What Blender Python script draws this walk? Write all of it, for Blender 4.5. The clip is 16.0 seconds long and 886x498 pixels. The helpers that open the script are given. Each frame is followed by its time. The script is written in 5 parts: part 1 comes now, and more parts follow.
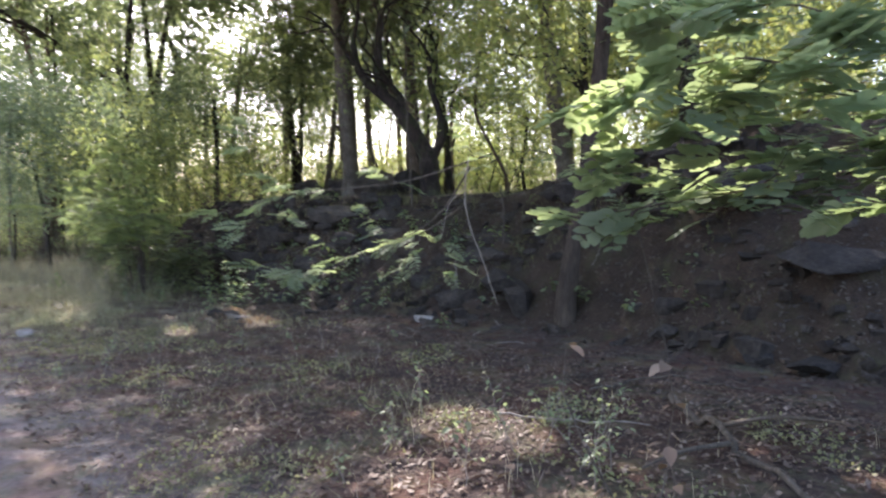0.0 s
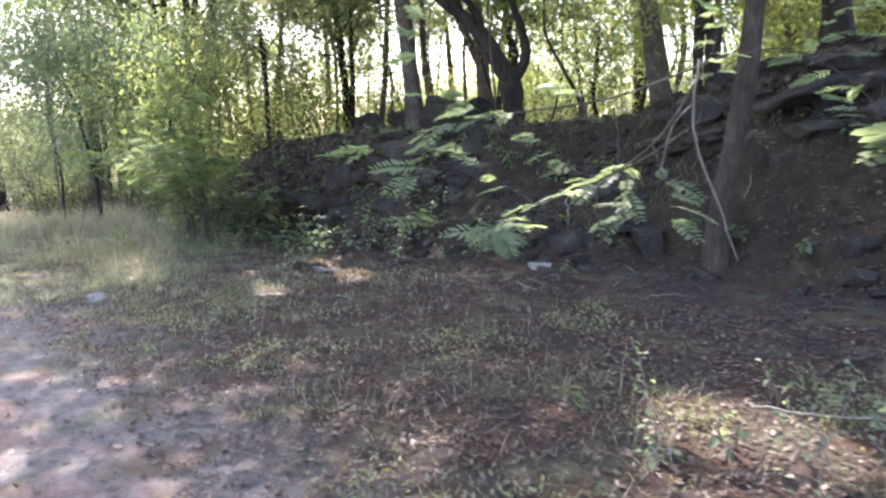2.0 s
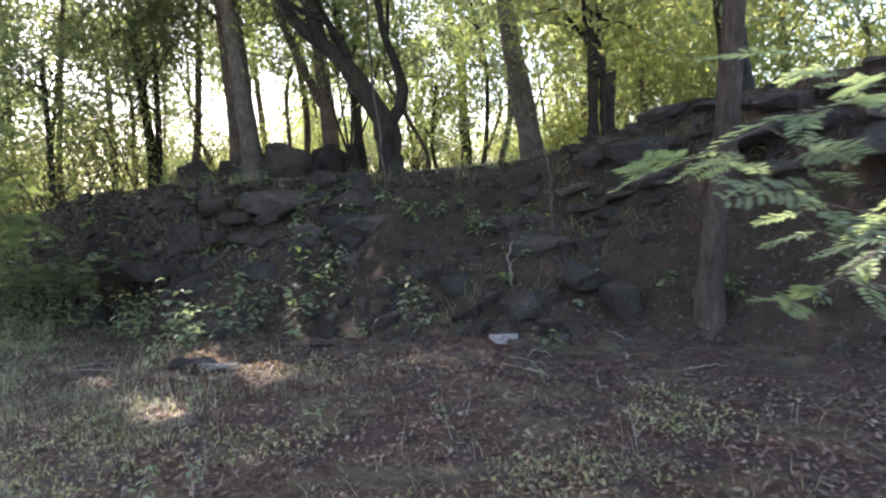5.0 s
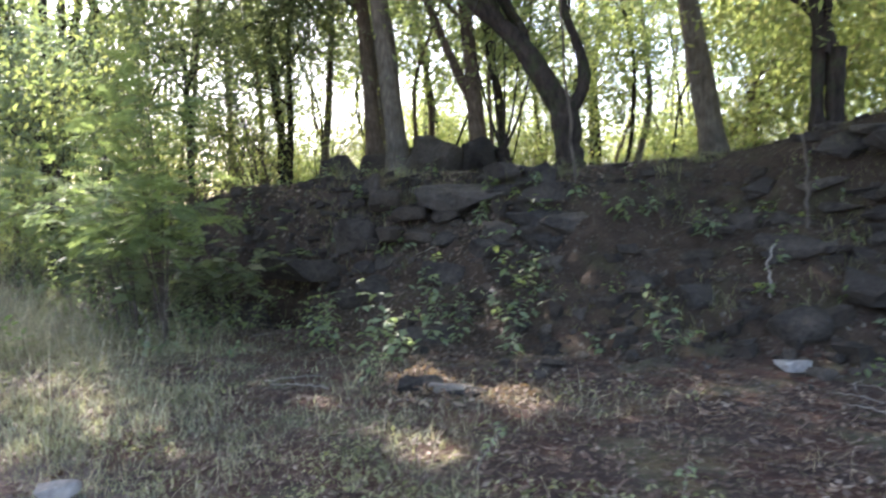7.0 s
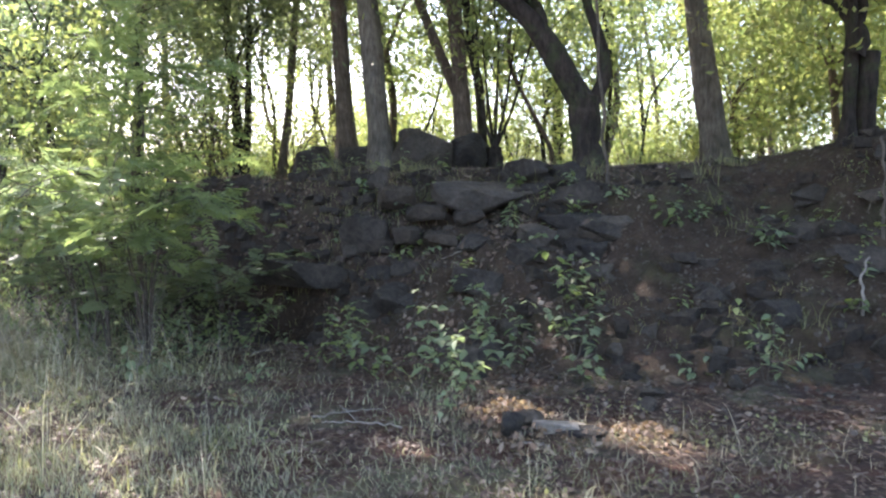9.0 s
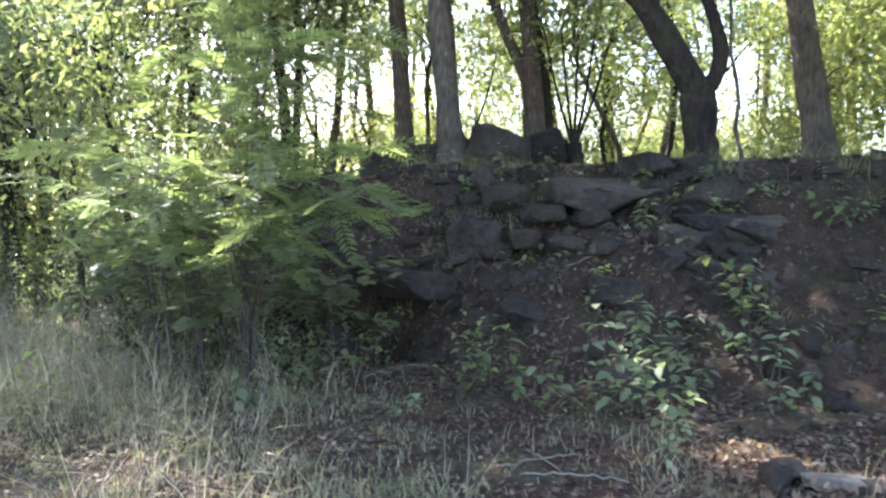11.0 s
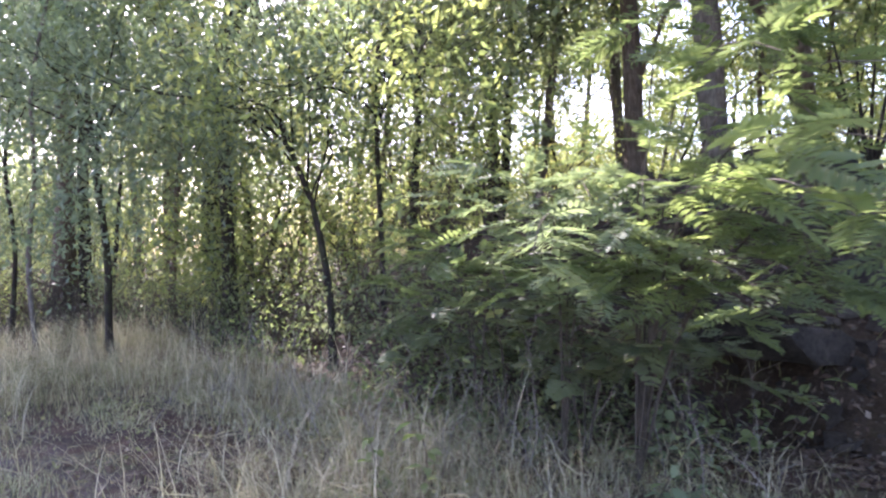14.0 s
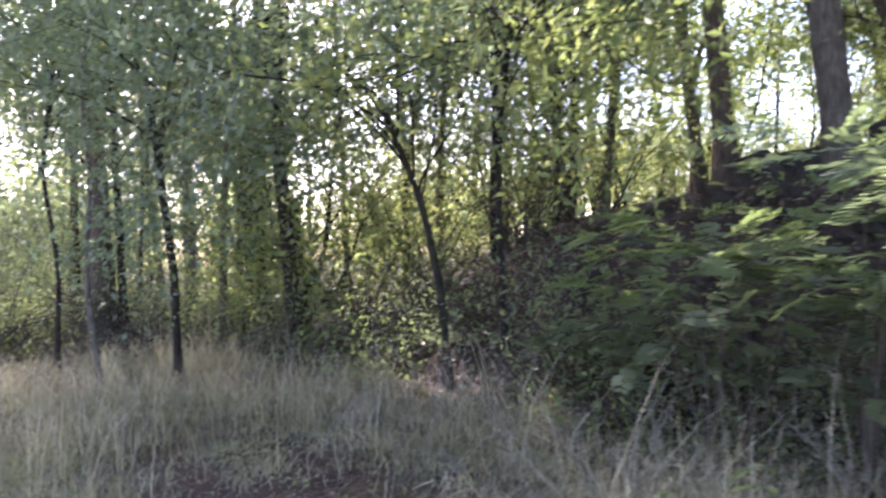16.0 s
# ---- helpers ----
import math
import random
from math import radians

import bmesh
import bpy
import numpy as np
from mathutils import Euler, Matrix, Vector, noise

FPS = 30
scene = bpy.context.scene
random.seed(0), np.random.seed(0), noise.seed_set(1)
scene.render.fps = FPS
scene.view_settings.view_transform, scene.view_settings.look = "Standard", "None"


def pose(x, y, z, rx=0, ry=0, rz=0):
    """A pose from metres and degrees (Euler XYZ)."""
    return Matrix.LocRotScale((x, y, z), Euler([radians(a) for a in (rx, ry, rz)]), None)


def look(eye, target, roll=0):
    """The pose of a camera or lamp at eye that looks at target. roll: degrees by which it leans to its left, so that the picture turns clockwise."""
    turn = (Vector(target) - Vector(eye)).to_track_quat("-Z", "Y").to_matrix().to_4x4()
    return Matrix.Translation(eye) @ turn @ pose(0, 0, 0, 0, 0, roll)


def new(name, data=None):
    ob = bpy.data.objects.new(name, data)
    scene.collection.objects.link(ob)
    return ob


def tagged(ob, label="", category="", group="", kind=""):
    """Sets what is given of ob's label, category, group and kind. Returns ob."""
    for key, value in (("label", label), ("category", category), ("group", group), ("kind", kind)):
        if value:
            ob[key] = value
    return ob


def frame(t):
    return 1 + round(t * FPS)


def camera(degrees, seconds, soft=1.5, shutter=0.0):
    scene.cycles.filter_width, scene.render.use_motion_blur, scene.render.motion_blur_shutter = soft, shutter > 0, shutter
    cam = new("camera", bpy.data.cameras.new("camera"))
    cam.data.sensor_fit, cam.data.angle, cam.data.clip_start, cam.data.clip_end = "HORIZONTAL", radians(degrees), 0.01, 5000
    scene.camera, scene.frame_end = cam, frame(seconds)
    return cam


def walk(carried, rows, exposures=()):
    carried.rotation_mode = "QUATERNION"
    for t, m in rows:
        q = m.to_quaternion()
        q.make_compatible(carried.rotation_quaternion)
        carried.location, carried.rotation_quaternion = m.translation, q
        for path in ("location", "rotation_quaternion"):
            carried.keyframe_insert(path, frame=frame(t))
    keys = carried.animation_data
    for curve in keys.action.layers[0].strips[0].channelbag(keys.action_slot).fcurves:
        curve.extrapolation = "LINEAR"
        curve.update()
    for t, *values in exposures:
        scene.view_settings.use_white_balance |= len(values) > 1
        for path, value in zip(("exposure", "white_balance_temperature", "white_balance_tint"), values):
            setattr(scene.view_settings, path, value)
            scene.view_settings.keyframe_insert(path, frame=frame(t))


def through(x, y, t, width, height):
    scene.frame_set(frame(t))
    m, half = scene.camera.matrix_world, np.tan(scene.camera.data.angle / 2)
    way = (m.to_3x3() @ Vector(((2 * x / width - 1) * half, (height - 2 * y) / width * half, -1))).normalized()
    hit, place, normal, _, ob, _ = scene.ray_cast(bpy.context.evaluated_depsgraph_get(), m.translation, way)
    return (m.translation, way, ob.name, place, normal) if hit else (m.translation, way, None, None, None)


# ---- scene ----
# ---- camera ----
cam = camera(66.0, 16.0, 2.3, 0.4)
PATH = [
    (0, (1.684, 0.777, 1.366), (1.23, 2.723, 1.28), -0.1),
    (0.5, (1.448, 1.057, 1.365), (1.162, 3.031, 1.221), -0.1),
    (1, (1.149, 1.333, 1.356), (0.9, 3.303, 1.118), -2.0),
    (1.5, (0.804, 1.521, 1.353), (0.317, 3.44, 1.066), -3.4),
    (2, (0.414, 1.745, 1.385), (-0.126, 3.65, 1.107), -2.2),
    (2.5, (-0.007, 1.908, 1.397), (-0.468, 3.843, 1.182), -5.1),
    (3, (-0.376, 2.135, 1.385), (-0.727, 4.098, 1.233), -4.0),
    (3.5, (-0.69, 2.375, 1.39), (-0.824, 4.361, 1.195), -4.1),
    (4, (-0.968, 2.632, 1.404), (-0.888, 4.615, 1.157), -3.5),
    (4.2, (-1.074, 2.73, 1.399), (-1.025, 4.724, 1.244), -4.7),
    (6.3, (-2.469, 4.161, 1.284), (-2.245, 6.145, 1.167), 0.1),
    (6.5, (-2.656, 4.206, 1.329), (-2.48, 6.198, 1.272), -3.2),
    (7, (-2.944, 4.423, 1.3), (-3.057, 6.416, 1.188), -2.3),
    (7.5, (-3.234, 4.688, 1.292), (-3.431, 6.671, 1.119), -3.7),
    (8, (-3.512, 4.888, 1.299), (-3.556, 6.883, 1.157), -3.4),
    (8.2, (-3.633, 4.976, 1.306), (-3.616, 6.971, 1.171), -1.7),
    (10.3, (-4.817, 5.979, 1.282), (-4.592, 7.964, 1.183), -2.3),
    (10.5, (-4.909, 6.059, 1.278), (-4.798, 8.053, 1.165), -1.4),
    (11, (-5.134, 6.278, 1.284), (-5.026, 8.272, 1.184), -1.1),
    (11.5, (-5.409, 6.422, 1.293), (-5.458, 8.419, 1.209), -0.3),
    (12, (-5.708, 6.589, 1.302), (-6.034, 8.563, 1.292), -4.3),
    (12.5, (-6.068, 6.784, 1.286), (-6.429, 8.75, 1.207), -2.0),
    (13, (-6.374, 6.986, 1.275), (-6.727, 8.953, 1.186), -0.4),
    (13.5, (-6.697, 7.225, 1.29), (-6.975, 9.206, 1.283), -1.4),
    (14, (-7.032, 7.432, 1.299), (-7.25, 9.42, 1.311), -0.1),
    (14.5, (-7.348, 7.636, 1.268), (-7.55, 9.625, 1.282), -0.7),
    (15, (-7.664, 7.858, 1.297), (-7.879, 9.846, 1.335), -0.4),
    (15.5, (-8.06, 8.045, 1.323), (-8.138, 10.043, 1.367), -2.9),
    (16, (-8.423, 8.201, 1.298), (-8.614, 10.192, 1.315), -2.6),
]

walk(cam, [(t, look(eye, target, roll)) for t, eye, target, roll in PATH], [(0.0, 2.3, 6350, 20), (2.0, 2.85, 6250, 19), (4.0, 2.62, 6400, 21), (6.5, 2.75, 6350, 15), (8.0, 2.8, 6300, 16), (10.5, 3.05, 6200, 16), (12.0, 2.97, 5900, 17), (13.0, 2.93, 5950, 25), (14.5, 2.82, 6000, 31), (16.0, 2.65, 6000, 29)])

# ---- sky, sun, exposure ----
SUN_AZ, SUN_EL = math.atan2(-0.55, 0.75), radians(44)      # azimuth from +y, towards the sun
SUN_DIR = Vector((math.sin(SUN_AZ) * math.cos(SUN_EL), math.cos(SUN_AZ) * math.cos(SUN_EL), math.sin(SUN_EL)))
world = bpy.data.worlds.new("sky")
scene.world = world
world.use_nodes = True
wn = world.node_tree
sky = wn.nodes.new("ShaderNodeTexSky")
sky.sky_type, sky.sun_disc = "NISHITA", False
sky.sun_elevation, sky.sun_rotation = SUN_EL, SUN_AZ
sky.air_density, sky.dust_density, sky.ozone_density = 1.0, 3.0, 1.0
wn.nodes["Background"].inputs["Strength"].default_value = 0.15
wn.links.new(sky.outputs[0], wn.nodes["Background"].inputs["Color"])
sun_data = bpy.data.lights.new("sun", "SUN")
sun_data.energy, sun_data.angle, sun_data.color = 3.5, radians(0.6), (1.0, 0.93, 0.84)
sun = new("sun", sun_data)
sun.matrix_world = look(SUN_DIR * 60, (0, 0, 0))


# ---- materials ----
def nodes_of(name):
    m = bpy.data.materials.new(name)
    m.use_nodes = True
    t = m.node_tree
    return m, t, t.nodes["Principled BSDF"], t.nodes["Material Output"]


def noise_node(t, scale, detail=4.0, rough=0.6, coord=None):
    n = t.nodes.new("ShaderNodeTexNoise")
    n.inputs["Scale"].default_value, n.inputs["Detail"].default_value, n.inputs["Roughness"].default_value = scale, detail, rough
    if coord:
        t.links.new(coord, n.inputs["Vector"])
    return n


def ramp_node(t, fac, stops):
    r = t.nodes.new("ShaderNodeValToRGB")
    e = r.color_ramp.elements
    while len(e) < len(stops):
        e.new(0.5)
    for k, (p, c) in zip(e, stops):
        k.position, k.color = p, (*c, 1)
    t.links.new(fac, r.inputs["Fac"])
    return r


def mix_node(t, fac, a, b, mode="MIX"):
    m = t.nodes.new("ShaderNodeMix")
    m.data_type, m.blend_type = "RGBA", mode
    for key, v in ((0, fac), (6, a), (7, b)):
        if isinstance(v, (int, float)):
            m.inputs[key].default_value = v
        elif isinstance(v, tuple):
            m.inputs[key].default_value = (*v, 1)
        else:
            t.links.new(v, m.inputs[key])
    return m.outputs[2]


def bump_node(t, height, strength, distance, bsdf, normal=None):
    b = t.nodes.new("ShaderNodeBump")
    b.inputs["Strength"].default_value, b.inputs["Distance"].default_value = strength, distance
    t.links.new(height, b.inputs["Height"])
    if normal:
        t.links.new(normal, b.inputs["Normal"])
    t.links.new(b.outputs[0], bsdf.inputs["Normal"])
    return b.outputs[0]


def math_node(t, op, a, b):
    m = t.nodes.new("ShaderNodeMath")
    m.operation = op
    for key, v in ((0, a), (1, b)):
        if isinstance(v, (int, float)):
            m.inputs[key].default_value = v
        else:
            t.links.new(v, m.inputs[key])
    return m.outputs[0]


# the walked line: a point on it, and the level direction from it towards the bank
LINE, ACROSS = (1.68, 0.78), (0.591, 0.807)


def ground_material():
    m, t, b, _ = nodes_of("forest_floor")
    geo = t.nodes.new("ShaderNodeNewGeometry")
    dot = t.nodes.new("ShaderNodeVectorMath")
    dot.operation = "DOT_PRODUCT"
    t.links.new(geo.outputs["Position"], dot.inputs[0])
    dot.inputs[1].default_value = (*ACROSS, 0)
    d = math_node(t, "SUBTRACT", dot.outputs["Value"], LINE[0] * ACROSS[0] + LINE[1] * ACROSS[1])
    edge = noise_node(t, 1.1, 5, 0.65, geo.outputs["Position"])
    wob = math_node(t, "MULTIPLY_ADD", edge.outputs["Fac"], 2.4)
    t.nodes[-1].inputs[2].default_value = -1.2
    dd = math_node(t, "ADD", d, wob)
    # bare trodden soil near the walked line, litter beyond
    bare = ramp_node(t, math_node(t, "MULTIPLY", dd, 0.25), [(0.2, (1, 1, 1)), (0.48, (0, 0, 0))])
    fine = noise_node(t, 38, 8, 0.75, geo.outputs["Position"])
    mid = noise_node(t, 5.5, 6, 0.7, geo.outputs["Position"])
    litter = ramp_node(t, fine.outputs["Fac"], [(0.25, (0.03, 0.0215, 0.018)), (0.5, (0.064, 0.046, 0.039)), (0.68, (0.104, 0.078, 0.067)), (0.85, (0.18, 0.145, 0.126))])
    soil = ramp_node(t, fine.outputs["Fac"], [(0.25, (0.12, 0.108, 0.106)), (0.55, (0.205, 0.188, 0.186)), (0.8, (0.3, 0.28, 0.275))])
    dark = ramp_node(t, fine.outputs["Fac"], [(0.3, (0.028, 0.0205, 0.015)), (0.6, (0.07, 0.051, 0.037)), (0.85, (0.135, 0.102, 0.076))])
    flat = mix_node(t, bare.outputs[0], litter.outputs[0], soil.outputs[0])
    # patches of low green growth, and of red-brown leaf mould
    green = ramp_node(t, noise_node(t, 1.7, 6, 0.7, geo.outputs["Position"]).outputs["Fac"], [(0.5, (0, 0, 0)), (0.62, (0.6, 0.6, 0.6))])
    flat = mix_node(t, green.outputs[0], flat, (0.125, 0.14, 0.085))
    rust = t.nodes.new("ShaderNodeTexNoise")
    rust.inputs["Scale"].default_value, rust.inputs["Detail"].default_value = 2.6, 5
    shift = t.nodes.new("ShaderNodeVectorMath")
    shift.inputs[1].default_value = (31, 17, 5)
    t.links.new(geo.outputs["Position"], shift.inputs[0])
    t.links.new(shift.outputs[0], rust.inputs["Vector"])
    mould = ramp_node(t, rust.outputs["Fac"], [(0.45, (1, 1, 1)), (0.62, (1.22, 0.96, 0.84))])
    flat = mix_node(t, 1.0, flat, mould.outputs[0], "MULTIPLY")
    sep = t.nodes.new("ShaderNodeSeparateXYZ")
    t.links.new(geo.outputs["True Normal"], sep.inputs[0])
    steep = ramp_node(t, sep.outputs[2], [(0.86, (1, 1, 1)), (0.985, (0, 0, 0))])
    where = t.nodes.new("ShaderNodeSeparateXYZ")
    t.links.new(geo.outputs["Position"], where.inputs[0])
    raised = ramp_node(t, where.outputs[2], [(0.12, (0, 0, 0)), (0.4, (1, 1, 1))])
    moss = ramp_node(t, noise_node(t, 2.3, 6, 0.72, shift.outputs[0]).outputs["Fac"], [(0.5, (0, 0, 0)), (0.66, (0.55, 0.55, 0.55))])
    earth = mix_node(t, moss.outputs[0], dark.outputs[0], (0.062, 0.066, 0.032))
    c = mix_node(t, math_node(t, "MAXIMUM", steep.outputs[0], raised.outputs[0]), flat, earth)
    patch = ramp_node(t, mid.outputs["Fac"], [(0.3, (0.62, 0.6, 0.6)), (0.7, (1.25, 1.2, 1.15))])
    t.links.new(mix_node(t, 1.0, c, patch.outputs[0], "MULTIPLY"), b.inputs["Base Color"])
    b.inputs["Roughness"].default_value = 0.95
    b.inputs["Specular IOR Level"].default_value = 0.2
    first = bump_node(t, mid.outputs["Fac"], 0.8, 0.08, b)
    bump_node(t, fine.outputs["Fac"], 0.9, 0.025, b, first)
    return m


def leaf_material(name, colours, through, gloss=0.35, rough=0.45):
    """Thin leaves: colours vary leaf by leaf; through is the share of light that shines through."""
    m, t, b, out = nodes_of(name)
    geo, info = t.nodes.new("ShaderNodeNewGeometry"), t.nodes.new("ShaderNodeObjectInfo")
    mixed = math_node(t, "FRACT", math_node(t, "ADD", geo.outputs["Random Per Island"], info.outputs["Random"]), 0)
    n = len(colours)
    col = ramp_node(t, mixed, [(i / max(n - 1, 1), c) for i, c in enumerate(colours)])
    blotch = noise_node(t, 2.2, 3, 0.5, geo.outputs["Position"])
    var = ramp_node(t, blotch.outputs["Fac"], [(0.3, (0.72, 0.74, 0.7)), (0.7, (1.2, 1.2, 1.1))])
    c = mix_node(t, 1.0, col.outputs[0], var.outputs[0], "MULTIPLY")
    t.links.new(c, b.inputs["Base Color"])
    b.inputs["Roughness"].default_value, b.inputs["Specular IOR Level"].default_value = rough, gloss
    tr = t.nodes.new("ShaderNodeBsdfTranslucent")
    warm = mix_node(t, 1.0, c, (1.35, 1.4, 0.95), "MULTIPLY")
    t.links.new(warm, tr.inputs["Color"])
    mx = t.nodes.new("ShaderNodeMixShader")
    mx.inputs[0].default_value = through
    t.links.new(b.outputs[0], mx.inputs[1])
    t.links.new(tr.outputs[0], mx.inputs[2])
    t.links.new(mx.outputs[0], out.inputs["Surface"])
    return m


def bark_material(name, lo, hi, scale=1.0, moss=0.0):
    m, t, b, _ = nodes_of(name)
    tex = t.nodes.new("ShaderNodeTexCoord")
    mp = t.nodes.new("ShaderNodeMapping")
    mp.inputs["Scale"].default_value = (1, 1, 0.22)
    t.links.new(tex.outputs["Object"], mp.inputs[0])
    grain = noise_node(t, 26 * scale, 8, 0.7, mp.outputs[0])
    big = noise_node(t, 2.6, 4, 0.6, tex.outputs["Object"])
    c = ramp_node(t, grain.outputs["Fac"], [(0.32, lo), (0.7, hi)]).outputs[0]
    var = ramp_node(t, big.outputs["Fac"], [(0.3, (0.6, 0.6, 0.6)), (0.7, (1.25, 1.22, 1.18))])
    c = mix_node(t, 1.0, c, var.outputs[0], "MULTIPLY")
    if moss:
        mask = ramp_node(t, noise_node(t, 4, 5, 0.7, tex.outputs["Object"]).outputs["Fac"], [(0.5, (0, 0, 0)), (0.62, (moss, moss, moss))])
        c = mix_node(t, mask.outputs[0], c, (0.06, 0.085, 0.03))
    t.links.new(c, b.inputs["Base Color"])
    b.inputs["Roughness"].default_value, b.inputs["Specular IOR Level"].default_value = 0.92, 0.2
    bump_node(t, grain.outputs["Fac"], 0.8, 0.02, b)
    return m


def stone_material(name, lo, hi):
    m, t, b, _ = nodes_of(name)
    tex, info = t.nodes.new("ShaderNodeTexCoord"), t.nodes.new("ShaderNodeObjectInfo")
    fine = noise_node(t, 22, 9, 0.72, tex.outputs["Object"])
    big = noise_node(t, 2.3, 5, 0.6, tex.outputs["Object"])
    c = ramp_node(t, fine.outputs["Fac"], [(0.3, lo), (0.72, hi)]).outputs[0]
    var = ramp_node(t, big.outputs["Fac"], [(0.32, (0.55, 0.54, 0.52)), (0.68, (1.2, 1.18, 1.15))])
    c = mix_node(t, 1.0, c, var.outputs[0], "MULTIPLY")
    tone = ramp_node(t, info.outputs["Random"], [(0, (0.75, 0.75, 0.78)), (1, (1.15, 1.1, 1.05))])
    c = mix_node(t, 1.0, c, tone.outputs[0], "MULTIPLY")
    t.links.new(c, b.inputs["Base Color"])
    b.inputs["Roughness"].default_value, b.inputs["Specular IOR Level"].default_value = 0.88, 0.3
    bump_node(t, fine.outputs["Fac"], 1.0, 0.06, b)
    return m


GROUND = ground_material()
BARK_GREY = bark_material("grey_bark", (0.07, 0.06, 0.05), (0.205, 0.182, 0.152))
BARK_DARK = bark_material("dark_bark", (0.015, 0.012, 0.011), (0.062, 0.05, 0.043), 0.8, 0.35)
BARK_UMBER = bark_material("umber_bark", (0.03, 0.023, 0.018), (0.1, 0.078, 0.06), 0.9)
BARK_BROWN = bark_material("brown_bark", (0.06, 0.045, 0.035), (0.2, 0.16, 0.125))
TWIG = bark_material("twig_bark", (0.05, 0.042, 0.034), (0.16, 0.135, 0.11), 1.5)
TWIG_PALE = bark_material("pale_dry_wood", (0.17, 0.15, 0.13), (0.38, 0.345, 0.3), 1.5)
STONE = stone_material("grey_basalt", (0.028, 0.0245, 0.0215), (0.098, 0.086, 0.076))
STONE_EARTHY = stone_material("earth_stained_stone", (0.03, 0.024, 0.019), (0.105, 0.086, 0.068))
STONE_PALE = stone_material("pale_stone", (0.22, 0.2, 0.175), (0.5, 0.46, 0.41))
STONE_CHALK = stone_material("chalky_stone", (0.34, 0.31, 0.28), (0.66, 0.62, 0.57))
STONE_TAN = stone_material("tan_stone", (0.052, 0.045, 0.038), (0.145, 0.126, 0.108))
LEAF_SUN = leaf_material("sunlit_leaves", [(0.155, 0.19, 0.095), (0.21, 0.25, 0.115), (0.29, 0.3, 0.14), (0.17, 0.215, 0.11)], 0.6)
LEAF_DEEP = leaf_material("dark_green_leaves", [(0.125, 0.15, 0.1), (0.165, 0.195, 0.125), (0.21, 0.235, 0.145), (0.145, 0.17, 0.125)], 0.55)
LEAF_YELLOW = leaf_material("yellowing_leaves", [(0.23, 0.25, 0.11), (0.31, 0.32, 0.14), (0.2, 0.24, 0.12), (0.28, 0.25, 0.13)], 0.62)
LEAF_FROND = leaf_material("feathery_leaves", [(0.15, 0.19, 0.095), (0.19, 0.235, 0.11), (0.14, 0.175, 0.1), (0.23, 0.275, 0.13)], 0.58, 0.35, 0.45)
LEAF_GREYGREEN = leaf_material("grey_green_leaves", [(0.17, 0.215, 0.14), (0.23, 0.275, 0.185), (0.15, 0.195, 0.12), (0.28, 0.32, 0.23)], 0.55, 0.3, 0.5)
LEAF_DRY = leaf_material("dry_fallen_leaves", [(0.066, 0.042, 0.033), (0.105, 0.068, 0.053), (0.145, 0.104, 0.085), (0.08, 0.05, 0.039), (0.24, 0.19, 0.16)], 0.12, 0.3, 0.6)
LEAF_RUST = leaf_material("rust_leaves", [(0.16, 0.105, 0.078), (0.23, 0.155, 0.115), (0.12, 0.078, 0.058), (0.33, 0.26, 0.21)], 0.25, 0.3, 0.6)
# darker brown than the dry leaves of the verge
LEAF_SLOPE = leaf_material("dark_brown_leaves", [(0.05, 0.038, 0.033), (0.075, 0.058, 0.05), (0.1, 0.08, 0.07), (0.065, 0.05, 0.043), (0.11, 0.095, 0.083)], 0.1, 0.3, 0.7)
LEAF_BLUE = leaf_material("blue_green_leaves", [(0.135, 0.175, 0.13), (0.18, 0.225, 0.17), (0.11, 0.145, 0.105), (0.21, 0.255, 0.2)], 0.5, 0.5, 0.38)
GRASS_DRY = leaf_material("dry_grass", [(0.24, 0.205, 0.155), (0.36, 0.315, 0.24), (0.19, 0.165, 0.12), (0.5, 0.44, 0.35), (0.22, 0.185, 0.14)], 0.4, 0.25, 0.6)
GRASS_PALE = leaf_material("pale_matted_grass", [(0.27, 0.275, 0.2), (0.36, 0.35, 0.265), (0.22, 0.23, 0.165), (0.44, 0.41, 0.32)], 0.4, 0.25, 0.6)
STALK = leaf_material("bleached_stalks", [(0.42, 0.37, 0.29), (0.6, 0.54, 0.44), (0.32, 0.26, 0.19)], 0.3, 0.25, 0.6)
GRASS_GREEN = leaf_material("short_green_weeds", [(0.175, 0.18, 0.1), (0.23, 0.23, 0.13), (0.28, 0.265, 0.17), (0.14, 0.15, 0.082)], 0.4, 0.25, 0.6)

# ---- shape of the ground ----
rng = np.random.default_rng(7)


def lattice(ix, iy, seed):
    h = (ix.astype(np.int64) * 374761393 + iy.astype(np.int64) * 668265263 + seed * 144665) & 0x7FFFFFFF
    h = ((h ^ (h >> 13)) * 1274126177) & 0x7FFFFFFF
    return ((h ^ (h >> 16)) & 0xFFFF) / 65535.0


def value_noise(x, y, seed=0):
    ix, iy = np.floor(x), np.floor(y)
    fx, fy = x - ix, y - iy
    fx, fy = fx * fx * (3 - 2 * fx), fy * fy * (3 - 2 * fy)
    a, b = lattice(ix, iy, seed), lattice(ix + 1, iy, seed)
    c, d = lattice(ix, iy + 1, seed), lattice(ix + 1, iy + 1, seed)
    return (a * (1 - fx) + b * fx) * (1 - fy) + (c * (1 - fx) + d * fx) * fy - 0.5


def fbm(x, y, octaves=4, seed=0):
    total, amp = np.zeros_like(x), 1.0
    for k in range(octaves):
        total += amp * value_noise(x * 2 ** k, y * 2 ** k, seed + k)
        amp *= 0.5
    return total


